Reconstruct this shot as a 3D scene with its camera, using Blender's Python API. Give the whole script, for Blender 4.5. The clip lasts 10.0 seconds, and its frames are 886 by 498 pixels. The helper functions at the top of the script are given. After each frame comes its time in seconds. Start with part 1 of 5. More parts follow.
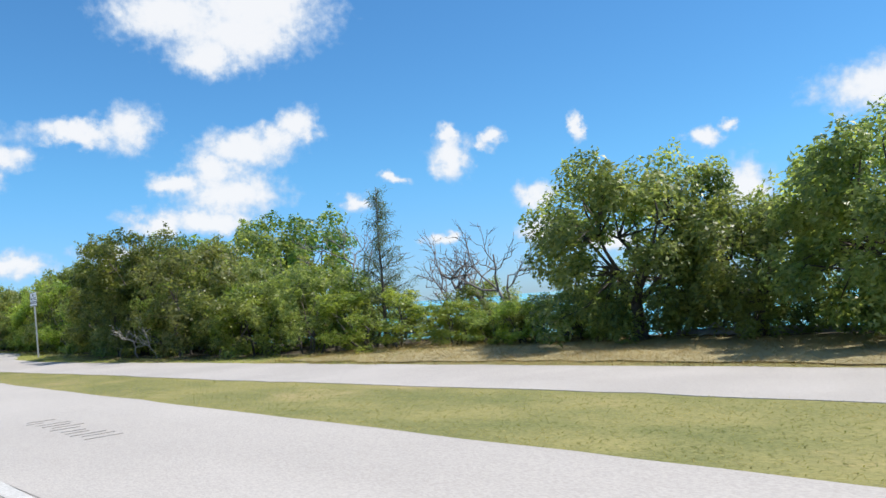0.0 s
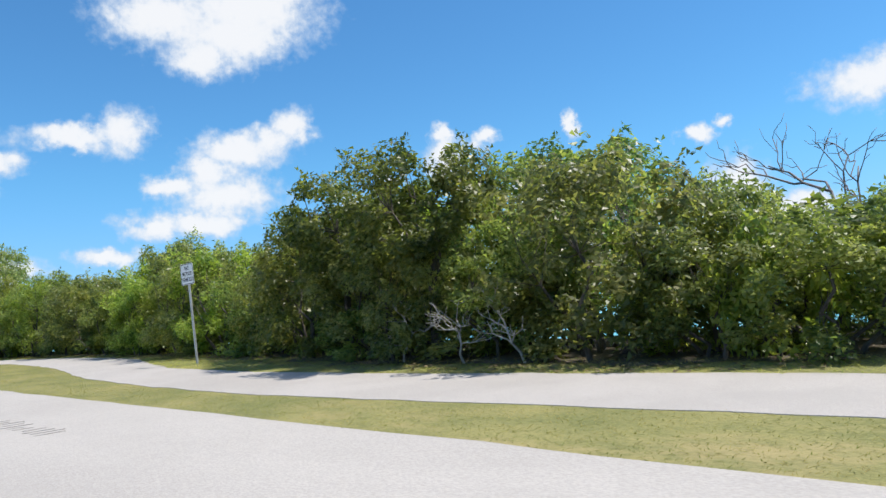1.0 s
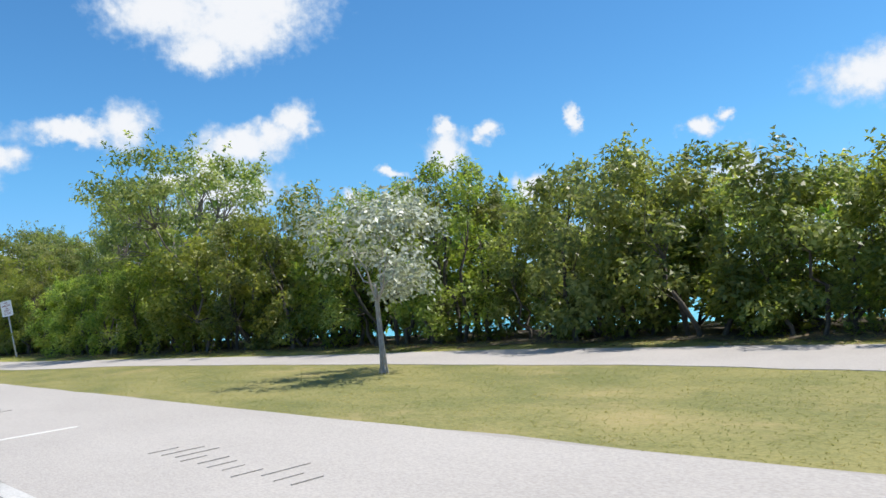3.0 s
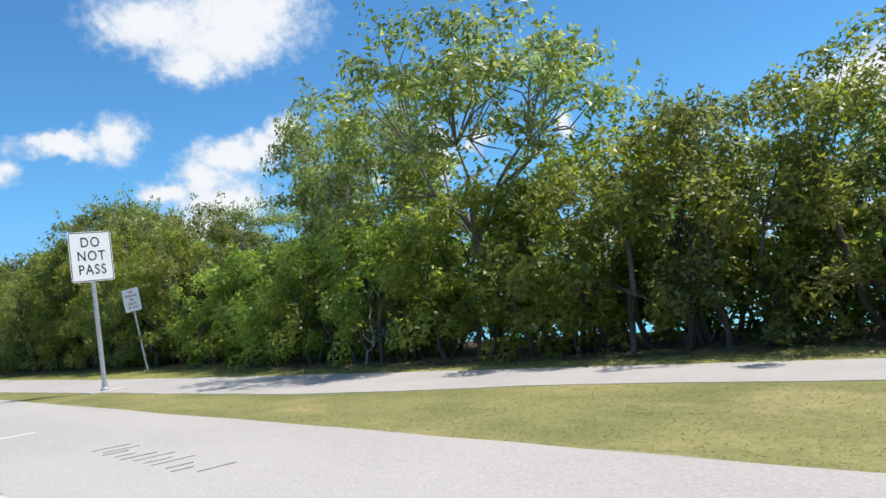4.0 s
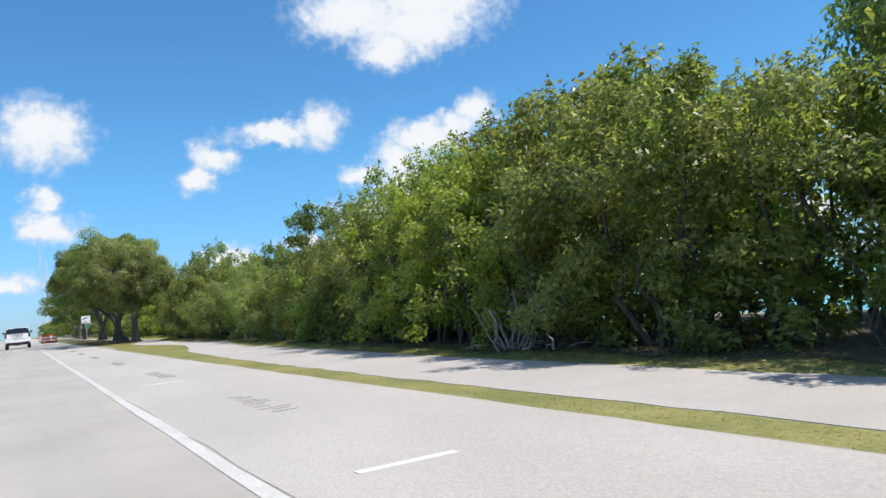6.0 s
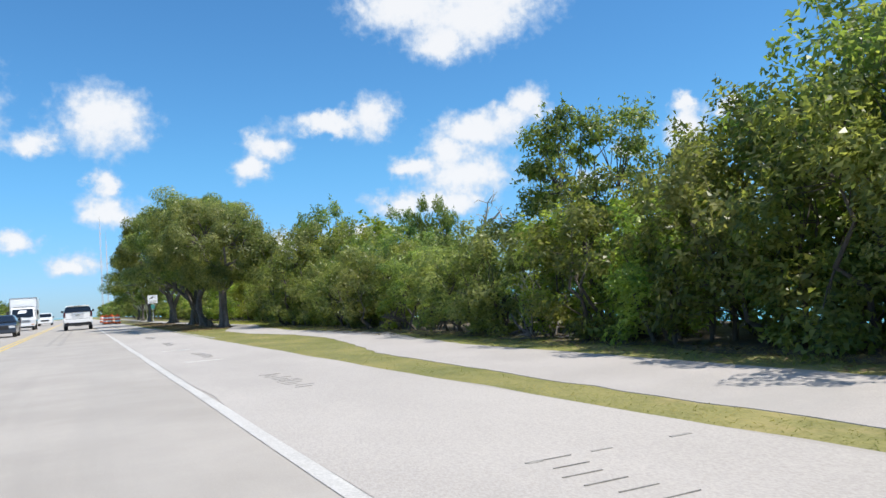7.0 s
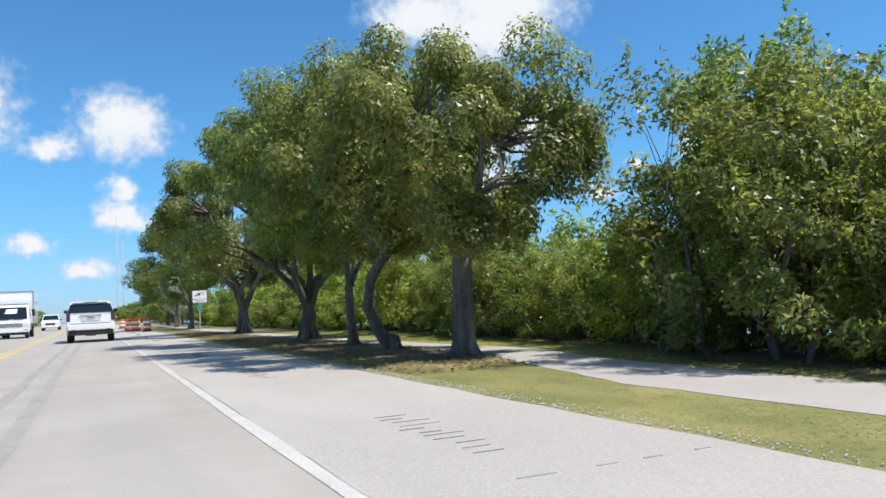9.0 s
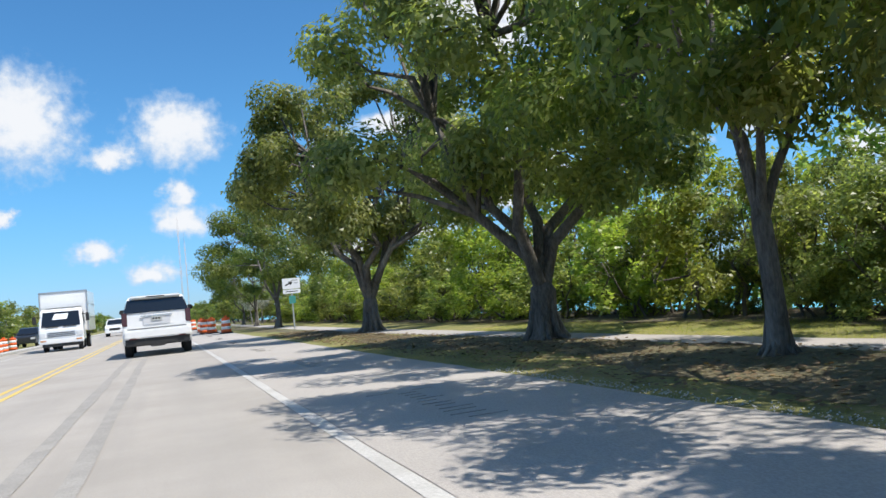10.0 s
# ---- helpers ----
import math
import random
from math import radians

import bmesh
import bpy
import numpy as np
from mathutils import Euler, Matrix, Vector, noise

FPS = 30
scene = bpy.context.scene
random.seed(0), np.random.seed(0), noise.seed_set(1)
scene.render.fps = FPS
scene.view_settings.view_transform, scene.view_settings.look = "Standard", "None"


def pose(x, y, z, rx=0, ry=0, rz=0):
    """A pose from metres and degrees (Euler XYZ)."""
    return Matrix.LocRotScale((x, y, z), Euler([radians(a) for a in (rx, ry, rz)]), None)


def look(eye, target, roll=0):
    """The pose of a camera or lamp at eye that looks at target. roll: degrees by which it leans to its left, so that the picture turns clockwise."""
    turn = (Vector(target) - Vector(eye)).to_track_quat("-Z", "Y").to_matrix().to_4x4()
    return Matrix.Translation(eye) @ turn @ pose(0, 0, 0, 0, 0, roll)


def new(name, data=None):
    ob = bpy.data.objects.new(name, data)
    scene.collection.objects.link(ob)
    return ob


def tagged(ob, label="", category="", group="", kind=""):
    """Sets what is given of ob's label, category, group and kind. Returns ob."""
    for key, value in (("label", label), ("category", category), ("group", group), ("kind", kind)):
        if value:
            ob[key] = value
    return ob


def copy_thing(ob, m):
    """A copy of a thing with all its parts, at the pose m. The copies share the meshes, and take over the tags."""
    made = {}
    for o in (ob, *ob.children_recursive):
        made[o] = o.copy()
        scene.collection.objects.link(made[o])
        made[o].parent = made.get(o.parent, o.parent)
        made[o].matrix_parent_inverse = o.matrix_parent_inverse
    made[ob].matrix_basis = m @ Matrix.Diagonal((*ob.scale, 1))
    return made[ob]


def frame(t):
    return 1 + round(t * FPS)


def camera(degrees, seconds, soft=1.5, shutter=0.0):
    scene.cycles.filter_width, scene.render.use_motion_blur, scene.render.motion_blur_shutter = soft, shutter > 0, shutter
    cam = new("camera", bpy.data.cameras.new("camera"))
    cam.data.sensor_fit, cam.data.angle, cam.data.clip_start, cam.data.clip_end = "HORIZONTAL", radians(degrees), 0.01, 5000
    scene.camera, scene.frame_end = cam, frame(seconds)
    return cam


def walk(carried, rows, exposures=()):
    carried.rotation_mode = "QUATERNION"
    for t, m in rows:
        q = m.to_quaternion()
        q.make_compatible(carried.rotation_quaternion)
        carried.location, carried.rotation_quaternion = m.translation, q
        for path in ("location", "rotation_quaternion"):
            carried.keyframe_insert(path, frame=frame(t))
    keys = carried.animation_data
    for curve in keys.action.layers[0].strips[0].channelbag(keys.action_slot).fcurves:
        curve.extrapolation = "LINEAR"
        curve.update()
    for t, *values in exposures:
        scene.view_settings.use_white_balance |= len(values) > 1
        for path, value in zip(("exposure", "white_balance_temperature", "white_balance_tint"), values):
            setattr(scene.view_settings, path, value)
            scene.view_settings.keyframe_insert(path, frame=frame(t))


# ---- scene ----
def shot(x, y, yaw, pitch, roll):
    """The camera at (x, y), 1.02 m over the road, turned by yaw to its left, tilted up by pitch."""
    a, b = radians(yaw), radians(pitch)
    eye = Vector((x, y, 1.02))
    return look(eye, eye + Vector((-math.sin(a) * math.cos(b), math.cos(a) * math.cos(b), math.sin(b))), roll)


cam = camera(60.9, 10.0)
walk(cam, [
    (0.0, shot(-0.02, 0.00, -43.52, 3.80, -4.23)),
    (0.5, shot(0.02, 6.59, -43.81, 4.04, -4.97)),
    (1.0, shot(0.06, 13.22, -43.81, 3.75, -4.96)),
    (1.5, shot(-0.12, 19.84, -43.25, 4.21, -5.42)),
    (2.0, shot(-0.13, 26.38, -43.74, 4.03, -5.24)),
    (2.5, shot(-0.05, 32.89, -43.39, 3.69, -5.16)),
    (2.7, shot(0.00, 35.49, -43.39, 3.42, -5.09)),
    (3.8, shot(-0.03, 49.81, -44.58, 3.45, -5.05)),
    (4.0, shot(-0.07, 52.41, -44.12, 3.89, -5.99)),
    (4.5, shot(0.09, 58.92, -42.98, 4.62, -5.14)),
    (5.0, shot(-0.03, 65.41, -42.61, 3.15, -6.01)),
    (5.5, shot(0.03, 72.08, -41.30, 4.09, -4.75)),
    (5.8, shot(0.00, 76.06, -37.15, 3.76, -4.52)),
    (6.0, shot(0.08, 78.70, -29.63, 3.52, -5.62)),
    (6.2, shot(0.00, 81.33, -27.67, 2.84, -4.74)),
    (7.3, shot(0.00, 95.73, -25.11, 3.40, -3.78)),
    (7.5, shot(0.08, 98.33, -24.41, 3.39, -3.70)),
    (8.0, shot(0.19, 104.82, -23.73, 3.09, -3.67)),
    (8.5, shot(0.04, 111.29, -23.69, 3.10, -3.05)),
    (9.0, shot(-0.01, 117.80, -25.02, 4.11, -2.74)),
    (9.5, shot(-0.14, 124.32, -21.99, 4.15, -5.46)),
    (10.0, shot(0.00, 130.98, -20.87, 3.44, -5.60)),
], exposures=[(0.0, 0.35), (10.0, 0.35)])

# ---- sky and sun ----
SUN_EL, SUN_AZ = radians(61), radians(132)
SKY, SUN = 0.10, 5.0


class Nodes:
    """A short way to make and join the nodes of a tree."""

    def __init__(self, tree):
        self.tree = tree
        tree.nodes.clear()

    def add(self, kind, ins=None, operation="", use_clamp=False, blend_type="", interpolation_type=""):
        node = self.tree.nodes.new(kind)
        if kind == "ShaderNodeMix":
            node.data_type = "RGBA"
        if operation:
            node.operation = operation
        if use_clamp:
            node.use_clamp = True
        if blend_type:
            node.blend_type = blend_type
        if interpolation_type:
            node.interpolation_type = interpolation_type
        for key, value in (ins or {}).items():
            if isinstance(value, bpy.types.NodeSocket):
                self.tree.links.new(value, node.inputs[key])
            else:
                node.inputs[key].default_value = value
        return node

    def math(self, op, a, b=0.0, clamp=False):
        return self.add("ShaderNodeMath", {0: a, 1: b}, operation=op, use_clamp=clamp).outputs[0]

    def mixed(self, fac, a, b, blend="MIX"):
        return self.add("ShaderNodeMix", {0: fac, 6: a, 7: b}, blend_type=blend).outputs[2]

    def ramp(self, fac, lo, hi):
        return self.add("ShaderNodeMapRange", {0: fac, 1: lo, 2: hi}, interpolation_type="SMOOTHSTEP").outputs[0]


# clouds: azimuth to the right of the road and height over the horizon, both in degrees, with their half widths
CLOUDS_A = [(24.4, 21.5, 4.3, 1.9), (30.5, 22.1, 5.3, 2.9), (26.6, 18.6, 2.4, 1.4), (29.1, 20.2, 4.5, 2.0), (21.3, 13.6, 1.8, 1.6),
            (17.7, 13.2, 3.3, 0.7), (33.3, 13.5, 1.5, 1.2), (29.0, 12.0, 3.3, 1.3), (24.2, 9.7, 1.8, 0.9), (28.1, 8.8, 3.5, 1.6), (31.2, 12.7, 1.8, 1.0), (27.0, 10.5, 2.0, 1.1),
            (22.9, 6.9, 2.0, 1.0), (26.4, 7.0, 3.2, 0.9), (44.7, 10.6, 1.6, 1.6), (44.4, 12.3, 0.8, 0.8), (47.8, 11.8, 1.0, 0.7),
            (54.3, 12.0, 0.6, 1.1), (39.9, 9.3, 0.8, 0.4), (37.2, 7.6, 1.1, 0.7), (50.9, 7.3, 1.5, 0.9)]
CLOUDS_B = [(43.6, 4.7, 1.3, 0.5), (63.3, 10.1, 1.1, 0.7), (65.1, 10.8, 0.7, 0.5), (66.3, 5.9, 1.3, 0.7), (13.2, 11.6, 1.8, 1.1),
            (13.6, 4.5, 2.1, 0.9), (2.0, 13.4, 3.0, 2.1), (-2.6, 11.8, 1.8, 0.8), (11.9, 10.0, 1.3, 1.0), (1.9, 8.9, 1.1, 1.1),
            (2.1, 7.2, 2.1, 1.0), (-3.8, 5.3, 1.4, 0.8), (-9.2, 7.9, 0.7, 0.6), (-0.4, 3.5, 1.8, 0.8), (-8.0, 14.2, 3.2, 3.2),
            (19.8, 4.9, 2.2, 0.6), (65.6, 6.4, 2.0, 1.9), (64.0, 3.6, 2.6, 1.1), (51.2, 4.6, 1.8, 1.3), (69.5, 4.0, 2.6, 1.4), (56.0, 3.5, 3.0, 0.8), (75.0, 12.0, 4.0, 1.6)]

world = bpy.data.worlds.new("sky")
scene.world = world
world.use_nodes = True
w = Nodes(world.node_tree)
way = w.add("ShaderNodeTexCoord").outputs["Generated"]
parts = w.add("ShaderNodeSeparateXYZ", {0: way}).outputs
azimuth = w.math("MULTIPLY", w.math("ARCTAN2", parts[0], parts[1]), 57.2958)
height = w.math("MULTIPLY", w.math("ARCSINE", parts[2]), 57.2958)
flat = w.add("ShaderNodeCombineXYZ", {0: azimuth, 1: height, 2: 0.0}).outputs[0]
billow = w.add("ShaderNodeTexNoise", {"Vector": flat, "Scale": 0.42, "Detail": 8.0, "Roughness": 0.60}).outputs["Color"]
billow = w.add("ShaderNodeVectorMath", {0: billow, 1: (0.5, 0.5, 0.5)}, operation="SUBTRACT").outputs[0]
billow = w.add("ShaderNodeVectorMath", {0: billow, 1: (4.2, 2.8, 0.0)}, operation="MULTIPLY").outputs[0]
bent = w.add("ShaderNodeVectorMath", {0: flat, 1: billow}, operation="ADD").outputs[0]
dense = None
for a, e, ra, re in CLOUDS_A + CLOUDS_B:
    off = w.add("ShaderNodeVectorMath", {0: bent, 1: (a, e, 0)}, operation="SUBTRACT").outputs[0]
    off = w.add("ShaderNodeVectorMath", {0: off, 1: (1 / ra, 1 / re, 0)}, operation="MULTIPLY").outputs[0]
    one = w.math("SUBTRACT", 1.45, w.add("ShaderNodeVectorMath", {0: off}, operation="LENGTH").outputs["Value"])
    dense = one if dense is None else w.add("ShaderNodeMath", {0: dense, 1: one, 2: 0.45}, operation="SMOOTH_MAX").outputs[0]
fine = w.add("ShaderNodeTexNoise", {"Vector": flat, "Scale": 1.2, "Detail": 6.0, "Roughness": 0.56}).outputs[0]
dense = w.math("ADD", dense, w.math("MULTIPLY", w.math("SUBTRACT", fine, 0.5), 1.05))
# unseen scattered cumulus added over the rest of the sky, for white fill light
fill_puffs = w.add("ShaderNodeTexNoise", {"Vector": way, "Scale": 3.2, "Detail": 7.0, "Roughness": 0.6}).outputs[0]
elsewhere = w.math("MAXIMUM", w.ramp(height, 28.0, 36.0), w.ramp(w.math("ABSOLUTE", w.math("SUBTRACT", azimuth, 32.0)), 54.0, 64.0))
dense = w.math("MAXIMUM", dense, w.math("SUBTRACT", w.math("MULTIPLY", w.math("MULTIPLY", w.ramp(fill_puffs, 0.50, 0.66), elsewhere), 1.3), 0.1))
cover = w.math("MULTIPLY", w.ramp(dense, 0.0, 0.95), 0.95)
shade = w.mixed(w.ramp(dense, 0.3, 1.15), (0.66, 0.78, 0.92, 1), (1.0, 1.0, 1.0, 1))
dome = w.add("ShaderNodeTexSky")
dome.sky_type, dome.sun_disc, dome.sun_elevation, dome.sun_rotation = "NISHITA", False, SUN_EL, SUN_AZ
dome.air_density, dome.dust_density, dome.ozone_density, dome.altitude = 1.0, 0.25, 2.0, 0
air = dome.outputs[0]
tint = w.mixed(w.ramp(height, 0.0, 11.0), (0.49, 0.78, 1.30, 1), (0.50, 0.98, 1.28, 1))
air = w.mixed(1.0, air, tint, "MULTIPLY")
white = w.mixed(1.0, shade, (7.4, 7.5, 7.7, 1), "MULTIPLY")
glow = w.add("ShaderNodeBackground", {0: w.mixed(cover, air, white), 1: SKY})
w.add("ShaderNodeOutputWorld", {0: glow.outputs[0]})

sun_data = bpy.data.lights.new("sun", "SUN")
sun_data.energy, sun_data.angle, sun_data.color = SUN, radians(0.53), (1.0, 0.95, 0.87)
sun = new("sun", sun_data)
sun_way = Vector((math.sin(SUN_AZ) * math.cos(SUN_EL), math.cos(SUN_AZ) * math.cos(SUN_EL), math.sin(SUN_EL)))
sun.matrix_world = look(sun_way * 200, (0, 0, 0))


# ---- materials ----
def material(name):
    m = bpy.data.materials.new(name)
    m.use_nodes = True
    return m, Nodes(m.node_tree)


def surface(name, dark, light, scale=3.0, rough=0.6, grain=60.0, bump=0.2, depth=0.01, metal=0.0, stretch=(1, 1, 1), spots=None, coat=0.0):
    """A worn surface: two tones in patches of 1/scale metres, a fine grain, and relief."""
    m, n = material(name)
    at = n.add("ShaderNodeTexCoord").outputs["Object"]
    at = n.add("ShaderNodeVectorMath", {0: at, 1: stretch}, operation="MULTIPLY").outputs[0]
    big = n.add("ShaderNodeTexNoise", {"Vector": at, "Scale": scale, "Detail": 5.0, "Roughness": 0.6}).outputs[0]
    small = n.add("ShaderNodeTexNoise", {"Vector": at, "Scale": grain, "Detail": 3.0, "Roughness": 0.7}).outputs[0]
    tone = n.mixed(n.ramp(big, 0.3, 0.7), (*dark, 1), (*light, 1))
    tone = n.mixed(0.35, tone, n.mixed(n.ramp(small, 0.3, 0.7), (*[c * 0.55 for c in dark], 1), (*[min(1, c * 1.15) for c in light], 1)))
    if spots:
        stain = n.add("ShaderNodeTexNoise", {"Vector": at, "Scale": scale * 0.37, "Detail": 7.0, "Roughness": 0.7}).outputs[0]
        tone = n.mixed(n.math("MULTIPLY", n.ramp(stain, 0.52, 0.68), 0.7), tone, (*spots, 1))
    relief = n.add("ShaderNodeBump", {"Strength": bump, "Distance": depth, "Height": small}).outputs[0]
    p = n.add("ShaderNodeBsdfPrincipled", {"Base Color": tone, "Roughness": n.math("ADD", rough - 0.08, n.math("MULTIPLY", big, 0.16)), "Metallic": metal,
                                           "Normal": relief, "Coat Weight": coat})
    n.add("ShaderNodeOutputMaterial", {0: p.outputs[0]})
    return m


def foliage(name, dark, mid, light, translucent=0.60, rough=0.38):
    """Leaves: each its own tone, whole plants a little apart, light passing through."""
    m, n = material(name)
    each = n.add("ShaderNodeNewGeometry").outputs["Random Per Island"]
    plant = n.add("ShaderNodeObjectInfo").outputs["Random"]
    at = n.add("ShaderNodeTexCoord").outputs["Object"]
    patch = n.add("ShaderNodeTexNoise", {"Vector": at, "Scale": 0.9, "Detail": 2.0}).outputs[0]
    key = n.math("ADD", n.math("MULTIPLY", each, 0.55), n.math("MULTIPLY", n.ramp(patch, 0.3, 0.7), 0.45))
    tone = n.mixed(n.ramp(key, 0.1, 0.55), (*dark, 1), (*mid, 1))
    tone = n.mixed(n.ramp(key, 0.55, 0.95), tone, (*light, 1))
    tone = n.add("ShaderNodeHueSaturation", {"Hue": n.math("ADD", 0.488, n.math("MULTIPLY", plant, 0.032)), "Saturation": 1.06,
                                             "Value": n.math("ADD", 0.74, n.math("MULTIPLY", plant, 0.52)), "Color": tone}).outputs[0]
    p = n.add("ShaderNodeBsdfPrincipled", {"Base Color": tone, "Roughness": rough, "Specular IOR Level": 0.5})
    t = n.add("ShaderNodeBsdfTranslucent", {"Color": n.mixed(1.0, tone, (1.32, 1.35, 0.80, 1), "MULTIPLY")})
    s = n.add("ShaderNodeMixShader", {0: translucent, 1: p.outputs[0], 2: t.outputs[0]})
    n.add("ShaderNodeOutputMaterial", {0: s.outputs[0]})
    return m


def plain(name, color, rough=0.5, metal=0.0, coat=0.0):
    m, n = material(name)
    at = n.add("ShaderNodeTexCoord").outputs["Object"]
    dust = n.add("ShaderNodeTexNoise", {"Vector": at, "Scale": 6.0, "Detail": 5.0}).outputs[0]
    tone = n.mixed(n.math("MULTIPLY", n.ramp(dust, 0.35, 0.75), 0.18), (*color, 1), (*[0.7 * c + 0.06 for c in color], 1))
    p = n.add("ShaderNodeBsdfPrincipled", {"Base Color": tone, "Roughness": n.math("ADD", rough, n.math("MULTIPLY", dust, 0.12)), "Metallic": metal, "Coat Weight": coat, "Coat Roughness": 0.06})
    n.add("ShaderNodeOutputMaterial", {0: p.outputs[0]})
    return m


def glassy(name, color):
    m, n = material(name)
    p = n.add("ShaderNodeBsdfPrincipled", {"Base Color": (*color, 1), "Roughness": 0.06, "Specular IOR Level": 0.6, "Coat Weight": 0.4})
    n.add("ShaderNodeOutputMaterial", {0: p.outputs[0]})
    return m


def sea_material():
    m, n = material("sea_water")
    at = n.add("ShaderNodeTexCoord").outputs["Object"]
    near = n.add("ShaderNodeTexNoise", {"Vector": at, "Scale": 0.02, "Detail": 5.0}).outputs[0]
    wave = n.add("ShaderNodeTexNoise", {"Vector": at, "Scale": 2.2, "Detail": 6.0, "Roughness": 0.6}).outputs[0]
    tone = n.mixed(n.ramp(near, 0.35, 0.65), (0.05, 0.36, 0.40, 1), (0.12, 0.50, 0.52, 1))
    relief = n.add("ShaderNodeBump", {"Strength": 0.5, "Distance": 0.06, "Height": wave}).outputs[0]
    p = n.add("ShaderNodeBsdfPrincipled", {"Base Color": tone, "Roughness": 0.15, "Normal": relief, "IOR": 1.33})
    n.add("ShaderNodeOutputMaterial", {0: p.outputs[0]})
    return m


def road_material():
    """Bleached asphalt: patches, fine stone grain, greyer wheel tracks and faint long stains."""
    m, n = material("bleached_asphalt")
    at = n.add("ShaderNodeTexCoord").outputs["Object"]
    x = n.add("ShaderNodeSeparateXYZ", {0: at}).outputs[0]
    long = n.add("ShaderNodeVectorMath", {0: at, 1: (1.2, 0.06, 1)}, operation="MULTIPLY").outputs[0]
    streak = n.add("ShaderNodeTexNoise", {"Vector": long, "Scale": 1.6, "Detail": 5.0, "Roughness": 0.6}).outputs[0]
    patch = n.add("ShaderNodeTexNoise", {"Vector": at, "Scale": 0.5, "Detail": 6.0, "Roughness": 0.65}).outputs[0]
    grain = n.add("ShaderNodeTexNoise", {"Vector": at, "Scale": 70.0, "Detail": 3.0, "Roughness": 0.7}).outputs[0]
    wheel_track = n.math("ABSOLUTE", n.math("SUBTRACT", n.math("PINGPONG", n.math("ADD", x, 1.55), 0.92), 0.0))
    tone = n.mixed(n.ramp(patch, 0.3, 0.7), (0.322, 0.294, 0.262, 1), (0.393, 0.360, 0.324, 1))
    tone = n.mixed(n.math("MULTIPLY", n.ramp(streak, 0.45, 0.75), 0.4), tone, (0.270, 0.250, 0.227, 1))
    tone = n.mixed(n.math("MULTIPLY", n.ramp(wheel_track, 0.45, 0.1), 0.22), tone, (0.317, 0.296, 0.271, 1))
    tone = n.mixed(n.math("MULTIPLY", n.ramp(grain, 0.35, 0.65), 0.28), tone, (0.225, 0.210, 0.195, 1))
    relief = n.add("ShaderNodeBump", {"Strength": 0.35, "Distance": 0.006, "Height": grain}).outputs[0]
    p = n.add("ShaderNodeBsdfPrincipled", {"Base Color": tone, "Roughness": 0.85, "Normal": relief})
    n.add("ShaderNodeOutputMaterial", {0: p.outputs[0]})
    return m


ROAD = road_material()
SHOULDER = surface("shoulder_asphalt", (0.355, 0.326, 0.299), (0.424, 0.392, 0.361), 0.5, 0.88, 85.0, 0.35, 0.006, stretch=(1, 0.4, 1), spots=(0.324, 0.299, 0.274))
PATH = surface("path_asphalt", (0.341, 0.314, 0.289), (0.416, 0.383, 0.358), 0.6, 0.88, 80.0, 0.4, 0.006, spots=(0.324, 0.303, 0.281))
TURF = surface("mown_turf", (0.110, 0.128, 0.032), (0.270, 0.240, 0.085), 1.0, 0.95, 45.0, 0.4, 0.01, stretch=(1, 0.55, 1), spots=(0.35, 0.275, 0.125))
EARTH = surface("leaf_litter", (0.055, 0.045, 0.033), (0.15, 0.12, 0.085), 1.6, 0.95, 22.0, 1.0, 0.04)
WORN_TURF = surface("worn_turf", (0.080, 0.070, 0.040), (0.19, 0.165, 0.085), 1.4, 0.95, 26.0, 0.9, 0.04, spots=(0.135, 0.10, 0.07))
SAND = surface("shore_marl", (0.25, 0.215, 0.115), (0.40, 0.345, 0.19), 0.9, 0.95, 30.0, 0.6, 0.03)
SEA = sea_material()
WHITE_LINE = surface("white_road_paint", (0.43, 0.415, 0.39), (0.53, 0.515, 0.49), 2.0, 0.7, 40.0, 0.2, 0.003, spots=(0.37, 0.355, 0.33))
FADED_LINE = surface("faded_road_paint", (0.54, 0.52, 0.49), (0.63, 0.61, 0.58), 3.0, 0.8, 70.0, 0.2, 0.003, spots=(0.50, 0.48, 0.45))
YELLOW_LINE = surface("yellow_road_paint", (0.56, 0.40, 0.09), (0.66, 0.49, 0.15), 2.6, 0.7, 60.0, 0.2, 0.003, spots=(0.40, 0.35, 0.25))
GROOVE = surface("rumble_groove", (0.22, 0.21, 0.195), (0.36, 0.345, 0.32), 3.0, 0.9)
RUBBER_MARK = surface("tyre_rubber_on_road", (0.25, 0.235, 0.215), (0.34, 0.32, 0.295), 2.2, 0.85, 60.0, 0.2, 0.004)
CONCRETE = surface("weathered_concrete", (0.36, 0.35, 0.32), (0.52, 0.50, 0.47), 2.0, 0.85, 50.0, 0.4, 0.005)
BARK = surface("grey_brown_bark", (0.05, 0.042, 0.034), (0.145, 0.125, 0.105), 4.0, 0.9, 26.0, 1.0, 0.03, stretch=(1, 1, 0.35))
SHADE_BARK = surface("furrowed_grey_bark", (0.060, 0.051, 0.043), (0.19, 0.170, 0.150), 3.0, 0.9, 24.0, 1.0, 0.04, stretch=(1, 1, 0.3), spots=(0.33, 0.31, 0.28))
PALE_BARK = surface("bleached_dead_wood", (0.28, 0.25, 0.22), (0.50, 0.47, 0.44), 5.0, 0.85, 30.0, 0.8, 0.01, stretch=(1, 1, 0.4))
GREY_TWIG = surface("grey_bare_twigs", (0.13, 0.11, 0.10), (0.26, 0.23, 0.22), 5.0, 0.9, 30.0, 0.6, 0.01)
